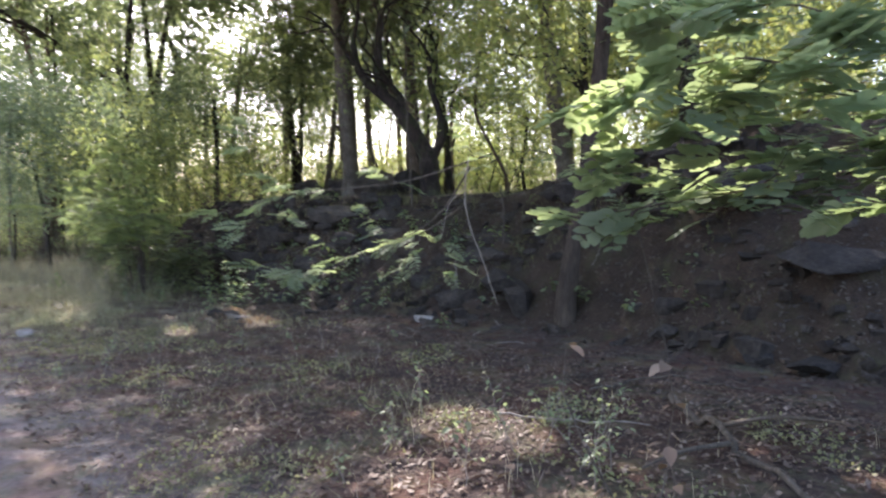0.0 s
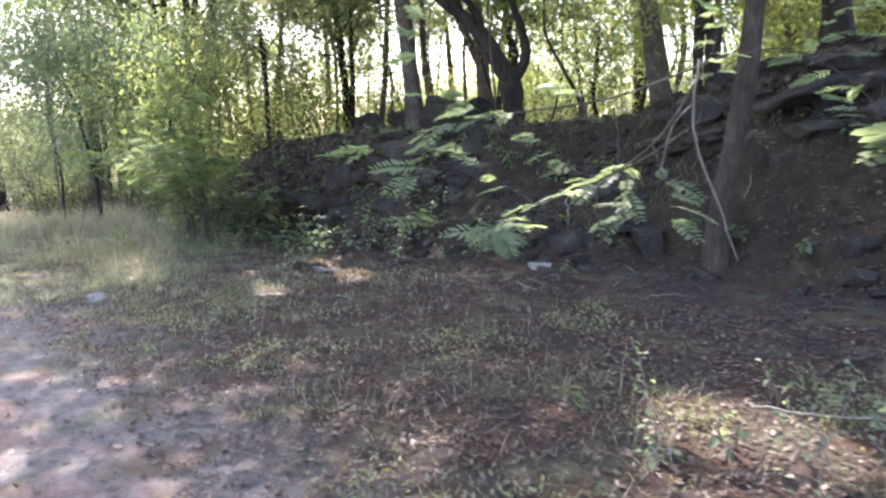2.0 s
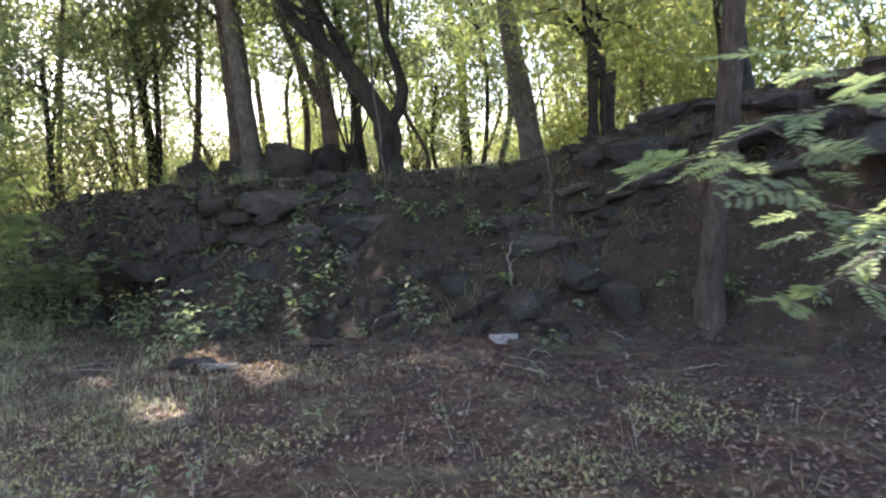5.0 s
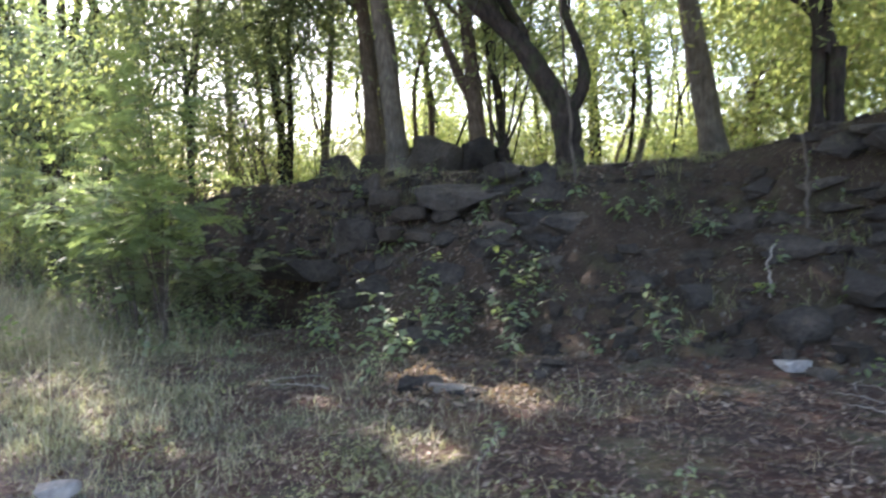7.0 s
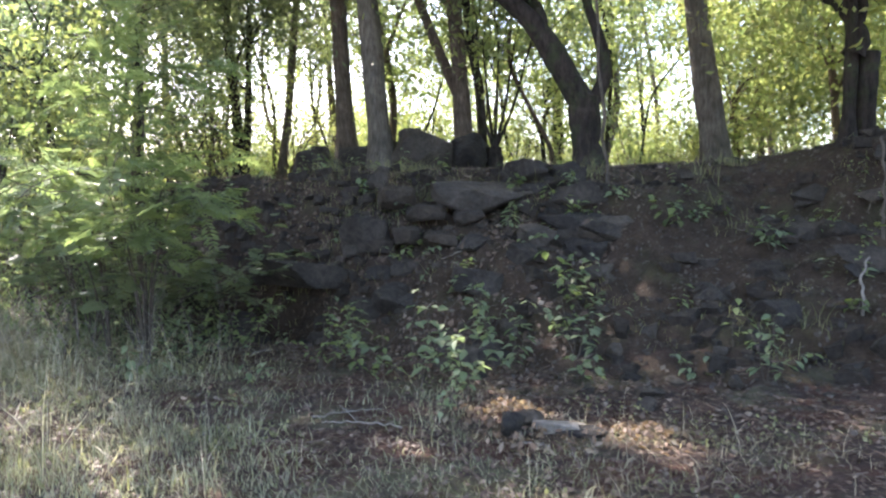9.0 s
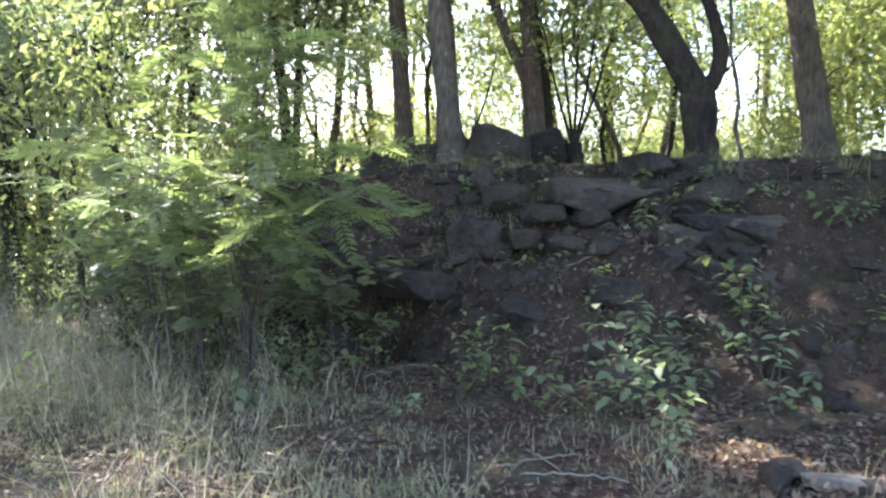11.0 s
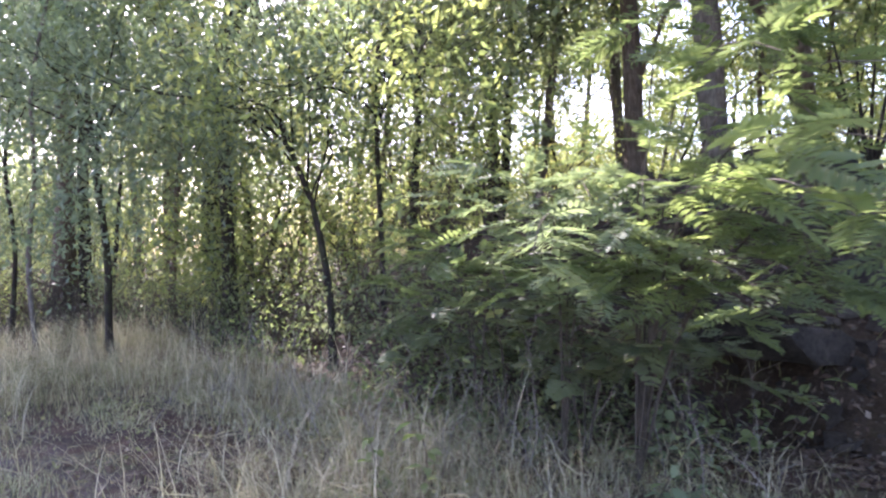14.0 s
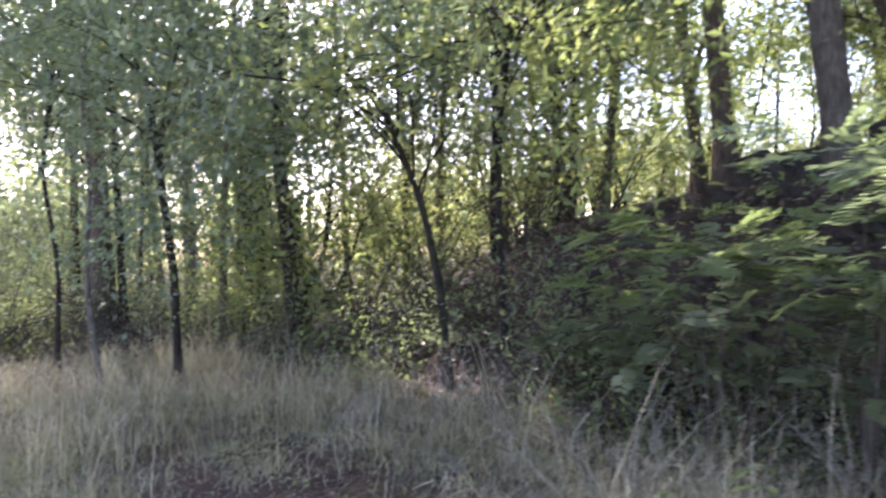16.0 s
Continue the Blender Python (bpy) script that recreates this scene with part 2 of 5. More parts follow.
FOOT_X = [-40, -16, -12, -10, -9, -8.2, -7, -5.7, -5, -3.4, -2.3, -0.7, 0, 1.3, 3, 4, 6, 10]
FOOT_Y = [50, 24, 19, 16.0, 14.7, 13.9, 13.0, 12.4, 12.2, 11.2, 10.5, 9.9, 9.6, 9.2, 7.6, 7.0, 5.8, 3.5]
CREST_X = [-40, -16, -12, -10, -8, -6.3, -5, -3, 0, 1, 2, 3, 4, 6, 10]
CREST_Y = [58, 30, 24, 19, 15.4, 14.4, 13.7, 13.7, 13.5, 12.6, 11.8, 11, 10.2, 9, 7.5]
TOP_X = [-40, -16, -11, -9, -7.8, -7.0, -6.3, -5.6, -5, -3, 0, 1, 2, 3, 4, 6, 10]
TOP_Z = [0.3, 0.3, 0.5, 1.0, 1.42, 1.65, 1.75, 1.7, 1.78, 1.78, 1.85, 2.05, 2.35, 2.52, 2.6, 2.75, 2.9]


def height(x, y):
    x, y = np.asarray(x, float), np.asarray(y, float)
    foot, crest, top = np.interp(x, FOOT_X, FOOT_Y), np.interp(x, CREST_X, CREST_Y), np.interp(x, TOP_X, TOP_Z)
    foot = foot + 0.7 * fbm(x * 0.9, y * 0.05, 3, 3)
    s = np.clip((y - foot) / (crest - foot), 0, 1)
    rise = top * (0.55 * s + 0.45 * s * s * (3 - 2 * s))
    face = 4 * s * (1 - s)
    rise = rise + face * (0.34 * fbm(x * 1.3, y * 1.3, 5, 11) + 0.16 * np.abs(fbm(x * 3.4, y * 3.4, 4, 17)))
    bed = rise / 0.34 + 0.9 * fbm(x * 0.6, y * 0.6, 3, 23)
    fr = bed - np.floor(bed)
    stepped = rise + 0.34 * (np.clip((fr - 0.62) / 0.3, 0, 1) - fr)
    where = np.clip(2.6 * fbm(x * 1.4 + 3, y * 1.4, 3, 29) - 0.25, 0, 0.45) * np.clip(face * 1.6, 0, 1)
    rise = rise + (stepped - rise) * where
    past = np.clip(y - crest, 0, 60)
    rise = rise + np.where(x < 0, np.clip(past * 0.05, 0, 0.22), -np.clip(past * 0.09, 0, 0.6) * np.clip(x, 0, 1))
    d = (x - LINE[0]) * ACROSS[0] + (y - LINE[1]) * ACROSS[1]
    flat = 0.05 * fbm(x * 0.8, y * 0.8, 4, 5) + 0.018 * fbm(x * 5, y * 5, 2, 8) - 0.05 * np.exp(-(d / 1.1) ** 2)
    hollow = -0.2 * np.exp(-(((x + 5.2) / 0.5) ** 2 + ((y - 12.7) / 0.35) ** 2))
    return rise + flat + hollow


def at(x, y):
    return float(height(x, y))


def mesh_of(name, verts, faces, material, smooth=True):
    """A mesh from arrays; faces is one (n, k) array or a list of such arrays."""
    faces = [np.asarray(f) for f in (faces if isinstance(faces, list) else [faces]) if len(f)]
    me = bpy.data.meshes.new(name)
    verts = np.asarray(verts, np.float32)
    me.vertices.add(len(verts))
    me.vertices.foreach_set("co", verts.ravel())
    sizes = np.concatenate([np.full(len(f), f.shape[1]) for f in faces])
    me.loops.add(int(sizes.sum()))
    me.loops.foreach_set("vertex_index", np.concatenate([f.ravel() for f in faces]).astype(np.int32))
    me.polygons.add(len(sizes))
    me.polygons.foreach_set("loop_start", np.concatenate([[0], np.cumsum(sizes)[:-1]]).astype(np.int32))
    me.polygons.foreach_set("use_smooth", np.full(len(sizes), smooth))
    me.update(calc_edges=True)
    me.materials.append(material)
    return me


def part(name, me, parent, label="", local=None):
    ob = new(name, me)
    ob.parent = parent
    if local is not None:
        ob.matrix_local = local
    if label:
        tagged(ob, label)
    return ob


def steps_between(stops):
    """Grid lines: (from, to, step) runs joined."""
    return np.concatenate([np.arange(a, b, s) for a, b, s in stops] + [[stops[-1][1]]])


gx = steps_between([(-700, -100, 150), (-100, -30, 10), (-30, -12, 0.6), (-12, 5.5, 0.075), (5.5, 12, 0.5), (12, 60, 8), (60, 700, 160)])
gy = steps_between([(-700, -60, 160), (-60, -10, 8), (-10, 2, 0.6), (2, 15.5, 0.075), (15.5, 30, 0.6), (30, 100, 8), (100, 700, 150)])
mx, my = np.meshgrid(gx, gy)
mz = height(mx, my)
idx = np.arange(mx.size).reshape(mx.shape)
quads = np.stack([idx[:-1, :-1], idx[:-1, 1:], idx[1:, 1:], idx[1:, :-1]], -1).reshape(-1, 4)
ground = new("ground", mesh_of("ground", np.stack([mx, my, mz], -1).reshape(-1, 3), quads, GROUND))
tagged(ground, "leaf-strewn woodland soil with a trodden track and an eroded bank", "ground", kind="structure")


# ---- shapes ----
def tube(points, radii, sides=8, rough=0.0, seed=0):
    """A tapered tube along a polyline: verts and quads."""
    p, r = np.asarray(points, float), np.asarray(radii, float)
    tan = np.gradient(p, axis=0)
    tan /= np.linalg.norm(tan, axis=1)[:, None] + 1e-9
    ref = np.where(np.abs(tan[:, 2:3]) > 0.9, [[1.0, 0, 0]], [[0, 0, 1.0]])
    u = np.cross(tan, ref)
    u /= np.linalg.norm(u, axis=1)[:, None]
    for k in range(1, len(u)):                      # keep the rings from twisting
        v = u[k - 1] - tan[k] * (u[k - 1] @ tan[k])
        u[k] = v / np.linalg.norm(v)
    w = np.cross(tan, u)
    a = np.linspace(0, 2 * math.pi, sides, endpoint=False)
    rr = r[:, None] * np.ones(sides)
    if rough:
        k = np.arange(len(p))[:, None] * 0.6 + seed * 7.3
        rr = rr * (1 + rough * 2 * value_noise(k + 0 * a, np.cos(a)[None] * 1.7 + k * 0 + np.sin(a)[None] * 2.9, seed))
    ring = p[:, None] + rr[..., None] * (np.cos(a)[None, :, None] * u[:, None] + np.sin(a)[None, :, None] * w[:, None])
    n = len(p)
    i, j = np.meshgrid(np.arange(n - 1), np.arange(sides), indexing="ij")
    q = np.stack([i * sides + j, i * sides + (j + 1) % sides, (i + 1) * sides + (j + 1) % sides, (i + 1) * sides + j], -1).reshape(-1, 4)
    return ring.reshape(-1, 3), q


def join(pieces):
    """Verts and quads of several pieces as one."""
    vs, fs, off = [], [], 0
    for v, f in pieces:
        vs.append(v)
        fs.append(f + off)
        off += len(v)
    return np.concatenate(vs), np.concatenate(fs)


def bend(points, n):
    """A smooth curve of n points through a few."""
    p = np.asarray(points, float)
    d = np.concatenate([[0], np.cumsum(np.linalg.norm(np.diff(p, axis=0), axis=1))])
    s = np.linspace(0, d[-1], n)
    q = np.stack([np.interp(s, d, p[:, k]) for k in range(3)], 1)
    for _ in range(2):
        q[1:-1] = 0.25 * q[:-2] + 0.5 * q[1:-1] + 0.25 * q[2:]
    return q


def unit(v):
    return v / (np.linalg.norm(v, axis=-1, keepdims=True) + 1e-9)


# holes cut into the crowns to place sun patches: places on the ground and radii
SUN_SPOTS = [(0.95, 5.1, 0.45), (0.8, 4.2, 0.4), (2.6, 5.0, 0.12), (3.1, 4.6, 0.14), (-2.76, 9.0, 0.25), (-3.3, 8.1, 0.22), (-3.4, 9.5, 0.2),
             (-14.3, 21.2, 0.7), (-11.0, 19.5, 0.8), (-8.1, 13.5, 0.25), (-8.6, 16.5, 0.4), (-4.1, 9.0, 0.15),
             (-5.6, 9.6, 0.4), (-5.4, 10.2, 0.28), (-6.3, 10.7, 0.3), (3.1, 3.3, 0.4), (-9.2, 15.0, 0.7), (1.8, 3.9, 0.35),
             (-5.9, 9.2, 0.3), (-6.3, 9.7, 0.35), (-10.2, 18.2, 0.5), (-12.4, 19.6, 0.4), (-8.6, 17.8, 0.5),
             (3.4, 3.2, 0.45), (4.0, 3.6, 0.5), (-3.5, 10.15, 0.16), (-6.5, 11.0, 0.6), (-5.3, 8.6, 0.3), (-4.9, 8.3, 0.25)]


def shaded(p):
    """Which points lie outside the holes cut for the sun."""
    keep = np.ones(len(p), bool)
    for x, y, r in SUN_SPOTS:
        v = p - np.array([x, y, 0.0])
        s = np.array(SUN_DIR)
        off = np.linalg.norm(v - np.outer(v @ s, s), axis=1)
        keep &= ~((off < r) & (v[:, 2] > 1.2))
    return keep


def leaf_cloud(centres, size, droop=0.3, wide=0.42, seed=1):
    """Pointed leaves of four corners, folded along the middle, at the given places."""
    r = np.random.default_rng(seed)
    n = len(centres)
    ax = unit(r.normal(size=(n, 3)) + [0, 0, -droop])
    side = unit(np.cross(ax, r.normal(size=(n, 3)) * [0.5, 0.5, 1] + [0, 0, 0.6]))
    up = np.cross(side, ax)
    ln = size * r.uniform(0.6, 1.35, (n, 1))
    base = centres - ax * ln * 0.5
    mid = centres + up * ln * 0.08
    v = np.stack([base, mid + side * ln * wide * 0.5, centres + ax * ln * 0.5, mid - side * ln * wide * 0.5], 1).reshape(-1, 3)
    return v, np.arange(4 * n).reshape(-1, 4)


def clumps(centres, count, spread, seed):
    """count points round each centre."""
    r = np.random.default_rng(seed)
    c = np.repeat(np.asarray(centres, float), count, 0)
    return c + r.normal(size=c.shape) * np.asarray(spread)


def sprout(start, way, length, radius, seed, kids=3, level=2):
    """A branch and its side branches: a list of (points, radii, level)."""
    r = np.random.default_rng(seed)
    way = unit(np.asarray(way, float))
    n = 7
    pts = [np.asarray(start, float)]
    for k in range(n - 1):
        way = unit(way + r.normal(size=3) * 0.2 + [0, 0, 0.05])
        pts.append(pts[-1] + way * length / (n - 1))
    out = [(np.array(pts), np.linspace(radius, radius * 0.3, n), level)]
    if level > 0:
        for k in range(kids):
            i = int(r.integers(2, n - 1))
            w = unit(pts[i] - pts[i - 1])
            side = unit(np.cross(w, r.normal(size=3)))
            out += sprout(pts[i], w * 0.6 + side * 0.8, length * r.uniform(0.4, 0.65), radius * 0.45, int(r.integers(1 << 30)), kids, level - 1)
    return out


def tree(label, spine, girth, bark, leaf, seed, limbs=(), crown=(), leaves=70, leaf_size=0.13, group="trees on the bank", random_limbs=5,
         spread=(0.55, 0.55, 0.4), name="tree", flare=1.6, clump_per_branch=2, sides=12, kids=3, shade_roof=(), bare=False, twig_sides=5, cut=True):
    """spine: the trunk's points; girth: radii at foot and top; limbs: (points, r0, r1) given by hand; crown: extra clump centres."""
    r = np.random.default_rng(seed)
    foot = np.array(spine[0], float)
    root = new(name)
    root.location = foot
    tagged(root, label, "tree", group)
    pts = bend(spine, 18)
    rad = np.linspace(girth[0], girth[1], 18)
    rad[0] *= flare
    rad[1] *= 1 + (flare - 1) * 0.35
    pts[0, 2] -= 0.15
    v, f = tube(pts - foot, rad, sides, 0.16, seed)
    trunk = part("trunk", mesh_of("trunk", v, f, bark), root)
    ends = [np.asarray(c, float) for c in crown]
    for p, r0, r1 in limbs:
        q = bend(p, 12)
        v, f = tube(q - foot, np.linspace(r0, r1, 12), 9, 0.18, seed + 3)
        part("limb", mesh_of("limb", v, f, bark), trunk)
    fine = []
    for k in range(random_limbs):
        i = int(r.integers(8, 18))
        a = r.uniform(0, 2 * math.pi)
        way = np.array([math.cos(a), math.sin(a), r.uniform(0.2, 0.9)])
        for p, rr, lv in sprout(pts[i], way, r.uniform(1.4, 2.8), girth[1] * 0.55, int(r.integers(1 << 30)), kids, 2):
            fine.append(tube(p - foot, rr, twig_sides if lv < 2 else 6))
            if lv < 2:
                ends += list(p[[3, 6]][:clump_per_branch])
    for p, r0, r1 in limbs:
        q = bend(p, 12)
        for k in (7, 9, 11):
            for p2, rr, lv in sprout(q[k], unit(q[11] - q[6]) + r.normal(size=3) * 0.5, 1.5, r1 * 0.7, int(r.integers(1 << 30)), kids, 1):
                fine.append(tube(p2 - foot, rr, 5))
                ends += [] if bare else list(p2[[3, 6]])
    if fine:
        v, f = join(fine)
        tagged(part("branching", mesh_of("branching", v, f, bark), root), kind="stuff")
    if ends and leaves:
        c = clumps(np.array(ends), leaves, spread, seed + 5)
        c = (c[shaded(c)] if cut else c) - foot
        v, f = leaf_cloud(c, leaf_size, seed=seed + 6)
        part("crown", mesh_of("crown", v, f, leaf, False), root)
    # extra leaf clumps overhead, added to block the sun, mostly out of view
    if len(shade_roof):
        c = clumps(np.array(shade_roof), 46, (0.75, 0.75, 0.3), seed + 8)
        c = c[shaded(c)] - foot
        v, f = leaf_cloud(c, 0.28, 0.1, 0.5, seed + 9)
        part("upper_crown", mesh_of("upper_crown", v, f, leaf, False), root)
        for q in [] if bare else list(shade_roof)[:4]:
            q = np.asarray(q)
            s = pts[-1]
            v, f = tube(bend([s - foot, (s + q) / 2 + [0, 0, 0.8] - foot, q - foot], 10), np.linspace(girth[1] * 0.7, 0.03, 10), 7)
            part("limb", mesh_of("limb", v, f, bark), trunk)
    return root


def stone(label, x, y, size, seed, mat=None, sink=0.25, turn=0.0, tilt=(0, 0), z=None, name="rock", group="", corners=15, worn=0.05, boxy=True):
    """An angular broken rock with worn edges; size is its three half-lengths."""
    r = np.random.default_rng(seed)
    bm = bmesh.new()
    for p in unit(r.normal(size=(corners, 3))) * r.uniform(0.82, 1.08, (corners, 1)):
        flat = np.clip(p, -0.74, 0.74) * 1.25 if boxy else p
        bm.verts.new(Vector(flat * np.array(size)))
    hull = bmesh.ops.convex_hull(bm, input=bm.verts)
    inner = {g for g in hull["geom_interior"] + hull["geom_unused"] if isinstance(g, bmesh.types.BMVert)}
    bmesh.ops.delete(bm, geom=list(inner), context="VERTS")
    bmesh.ops.dissolve_limit(bm, angle_limit=radians(14), verts=bm.verts, edges=bm.edges)
    bmesh.ops.bevel(bm, geom=list(bm.edges), offset=worn * min(size) * 2, segments=2, profile=0.6, affect="EDGES", clamp_overlap=True)
    bmesh.ops.triangulate(bm, faces=bm.faces)
    for span in (0.3, 0.17) if min(size) > 0.12 else ():
        bmesh.ops.subdivide_edges(bm, edges=[e for e in bm.edges if e.calc_length() > span], cuts=1, use_grid_fill=True)
        bmesh.ops.triangulate(bm, faces=bm.faces)
    amp = min(size) * 0.16
    for vert in bm.verts:
        k = vert.co * (1.7 / min(size)) + Vector((seed, 0, 0))
        vert.co += Vector((noise.noise(k), noise.noise(k + Vector((9, 3, 1))), noise.noise(k + Vector((2, 8, 5))))) * amp
    me = bpy.data.meshes.new(name)
    bm.to_mesh(me)
    bm.free()
    me.materials.append(mat or STONE)
    ob = new(name, me)
    base = at(x, y) if z is None else z
    ob.matrix_world = pose(x, y, base + size[2] * (1 - 2 * sink), tilt[0], tilt[1], turn)
    return tagged(ob, label, "rock", group)


def on_ground(x, y):
    return (x, y, at(x, y))


# ---- rocks of the bank ----
BANK_ROCK = "dark weathered basalt rock half buried in the bank"
stone("big rounded grey boulder on the bank crest among trunks", -3.72, 16.6, (0.55, 0.45, 0.54), 21, STONE_TAN, 0.22, 20, name="boulder", corners=26, boxy=False)
stone("squat grey boulder beside a trunk on the crest", -2.95, 16.8, (0.5, 0.42, 0.42), 22, STONE, 0.2, 75, name="boulder", corners=26, boxy=False)
stone("dark pointed boulder at the end of the crest", -5.4, 16.6, (0.45, 0.4, 0.34), 23, STONE, 0.25, 40, name="boulder", corners=26, boxy=False)
stone("long pale-faced slab jutting from the bank crest", -3.2, 13.05, (0.6, 0.45, 0.18), 31, STONE_TAN, 0.5, 2, (6, 5), z=1.46, name="rock_slab", corners=40)
stone("dark slab under the crest turf", -1.85, 13.15, (0.75, 0.42, 0.13), 32, STONE, 0.5, -4, (5, 4), z=1.52, name="rock_slab")
for k, (x, z, w, h) in enumerate([(-4.15, 1.05, 0.16, 0.1), (-3.8, 1.0, 0.2, 0.09), (-3.4, 0.98, 0.2, 0.12), (-3.02, 0.95, 0.17, 0.13), (-2.68, 0.97, 0.16, 0.1), (-3.95, 1.28, 0.24, 0.1), (-3.5, 1.24, 0.18, 0.09), (-4.25, 1.45, 0.22, 0.14)]):
    stone("squarish grey rock stacked under the crest slab", x + 0.12, 12.8 - 0.9 * (1.3 - z), (w, 0.24, h), 70 + k, STONE_EARTHY, 0.5, -8 + 5 * (k % 4), (4, 3 - 2 * (k % 3)), z=z, group="stacked rocks under the crest", corners=34)
stone("upright leaning grey rock on the bank face", -4.35, 13.3, (0.13, 0.13, 0.2), 33, STONE, 0.3, 30, (0, 12))
stone("pale grey block lying on the bank slope", -2.74, 12.12, (0.2, 0.15, 0.15), 34, STONE_TAN, 0.25, 25, (12, 0))
stone("flat pale stone at the foot of the bank", -0.66, 9.62, (0.15, 0.1, 0.06), 35, STONE_CHALK, 0.2, 10)
stone("thin pale stone slab on the ground amid litter", -3.2, 9.22, (0.17, 0.1, 0.04), 36, STONE_PALE, 0.0, -8, (0, 4))
stone("dark stone beside the pale slab", -3.52, 9.2, (0.13, 0.09, 0.1), 37, STONE, 0.25, 50)
stone("brown broken stone propping the pale slab", -3.36, 9.34, (0.12, 0.1, 0.08), 44, STONE_TAN, 0.3, 15)
stone("dark flat stone lying under the pale slab", -3.08, 9.2, (0.17, 0.1, 0.035), 45, STONE, 0.3, -20)
stone("smooth pale stone lying beside the track", -5.04, 7.55, (0.12, 0.07, 0.06), 38, STONE_CHALK, 0.2, 15)
stone("pale sunlit rock on the forest floor", -14.4, 21.45, (0.34, 0.25, 0.3), 39, STONE_PALE, 0.1, 0)
stone("dark earthy hump of roots round a tall grey trunk", -4.42, 17.25, (0.85, 0.5, 0.42), 24, STONE, 0.3, 5, name="boulder", corners=24, boxy=False)
# a slab lying over the dark hollow
stone("flat rock roofing a dark hollow in the bank", -5.1, 12.8, (0.75, 0.5, 0.16), 41, STONE, 0.5, 12, (-8, 8), z=0.62, name="rock_slab")
stone("squat rock beside the dark hollow", -4.45, 12.75, (0.32, 0.26, 0.24), 42, STONE, 0.3, 30)
stone("mossy rock beside the dark hollow", -5.85, 12.75, (0.3, 0.25, 0.22), 43, STONE, 0.3, 70)
# ledges at the end seen first
stone("tilted dark slab with an undercut edge", 3.95, 8.2, (0.55, 0.4, 0.16), 51, STONE, 0.6, 25, (14, -16), name="rock_slab", corners=13)
stone("dark broken rock below the ledge", 3.1, 7.75, (0.24, 0.18, 0.14), 59, STONE, 0.4, 40)
stone("long dark ledge of layered rock high on the bank", 3.4, 9.4, (0.95, 0.5, 0.2), 52, STONE, 0.4, 10, (12, -6), name="rock_slab")
stone("layered rock outcrop near the crest", 2.4, 10.6, (0.7, 0.45, 0.2), 53, STONE, 0.4, 20, (10, -10), name="rock_slab")
stone("layered rock outcrop near the crest", 1.5, 11.4, (0.55, 0.4, 0.16), 54, STONE, 0.4, 14, (10, -10), name="rock_slab")
stone("small dark rock at the bank foot", 3.5, 7.3, (0.22, 0.16, 0.11), 55, STONE, 0.25, 30)
stone("dark rock embedded near a trunk", 0.55, 9.9, (0.34, 0.25, 0.2), 56, STONE, 0.35, 12, (10, 0))
stone("dark rock at the foot of the slope", -0.35, 10.1, (0.27, 0.2, 0.17), 57, STONE, 0.4, -12)
stone("wide dark rock low on the slope", 0.4, 10.3, (0.4, 0.3, 0.18), 58, STONE, 0.4, 25)
rr = np.random.default_rng(77)
for k in range(26):
    x = rr.uniform(-4.5, -1.6)
    y = rr.uniform(12.0, 13.5) if k % 3 else rr.uniform(11.0, 12.4)
    s = rr.uniform(0.09, 0.26)
    stone(BANK_ROCK, x, y, (s * rr.uniform(1.0, 1.7), s * rr.uniform(0.8, 1.1), s * rr.uniform(0.5, 0.85)), 200 + k,
          STONE_TAN if k % 6 == 0 else STONE, 0.42, rr.uniform(-25, 25), (rr.uniform(0, 18), rr.uniform(-10, 10)), group="rocks in the bank")
for k in range(16):
    x = rr.uniform(-1.5, 3.6)
    f = float(np.interp(x, FOOT_X, FOOT_Y))
    y = f + rr.uniform(0.1, 2.6)
    s = rr.uniform(0.07, 0.2)
    stone(BANK_ROCK, x, y, (s * rr.uniform(1.1, 1.9), s, s * rr.uniform(0.45, 0.8)), 260 + k, STONE, 0.35, rr.uniform(-30, 30),
          (rr.uniform(0, 18), rr.uniform(-10, 10)), group="rocks in the bank")
for k in range(30):
    x = rr.uniform(0.0, 3.6)
    y = float(np.interp(x, CREST_X, CREST_Y)) - rr.uniform(-0.1, 1.7)
    s = rr.uniform(0.1, 0.26)
    stone("dark layered rock jutting from the high part of the bank", x, y, (s * rr.uniform(1.3, 2.4), s, s * rr.uniform(0.35, 0.6)), 340 + k, STONE if k % 5 else STONE_TAN, 0.38,
          rr.uniform(-20, 30), (rr.uniform(5, 20), rr.uniform(-18, 2)), group="rocks in the bank")
for k in range(22):
    x = rr.uniform(-4.6, 1.2)
    y = float(np.interp(x, FOOT_X, FOOT_Y)) - rr.uniform(-0.3, 1.0)
    s = rr.uniform(0.03, 0.09)
    stone("small loose stone on the litter below the bank", x, y, (s * 1.4, s, s * 0.7), 300 + k, STONE_TAN if k % 2 else STONE, 0.2,
          rr.uniform(0, 180), group="loose stones")

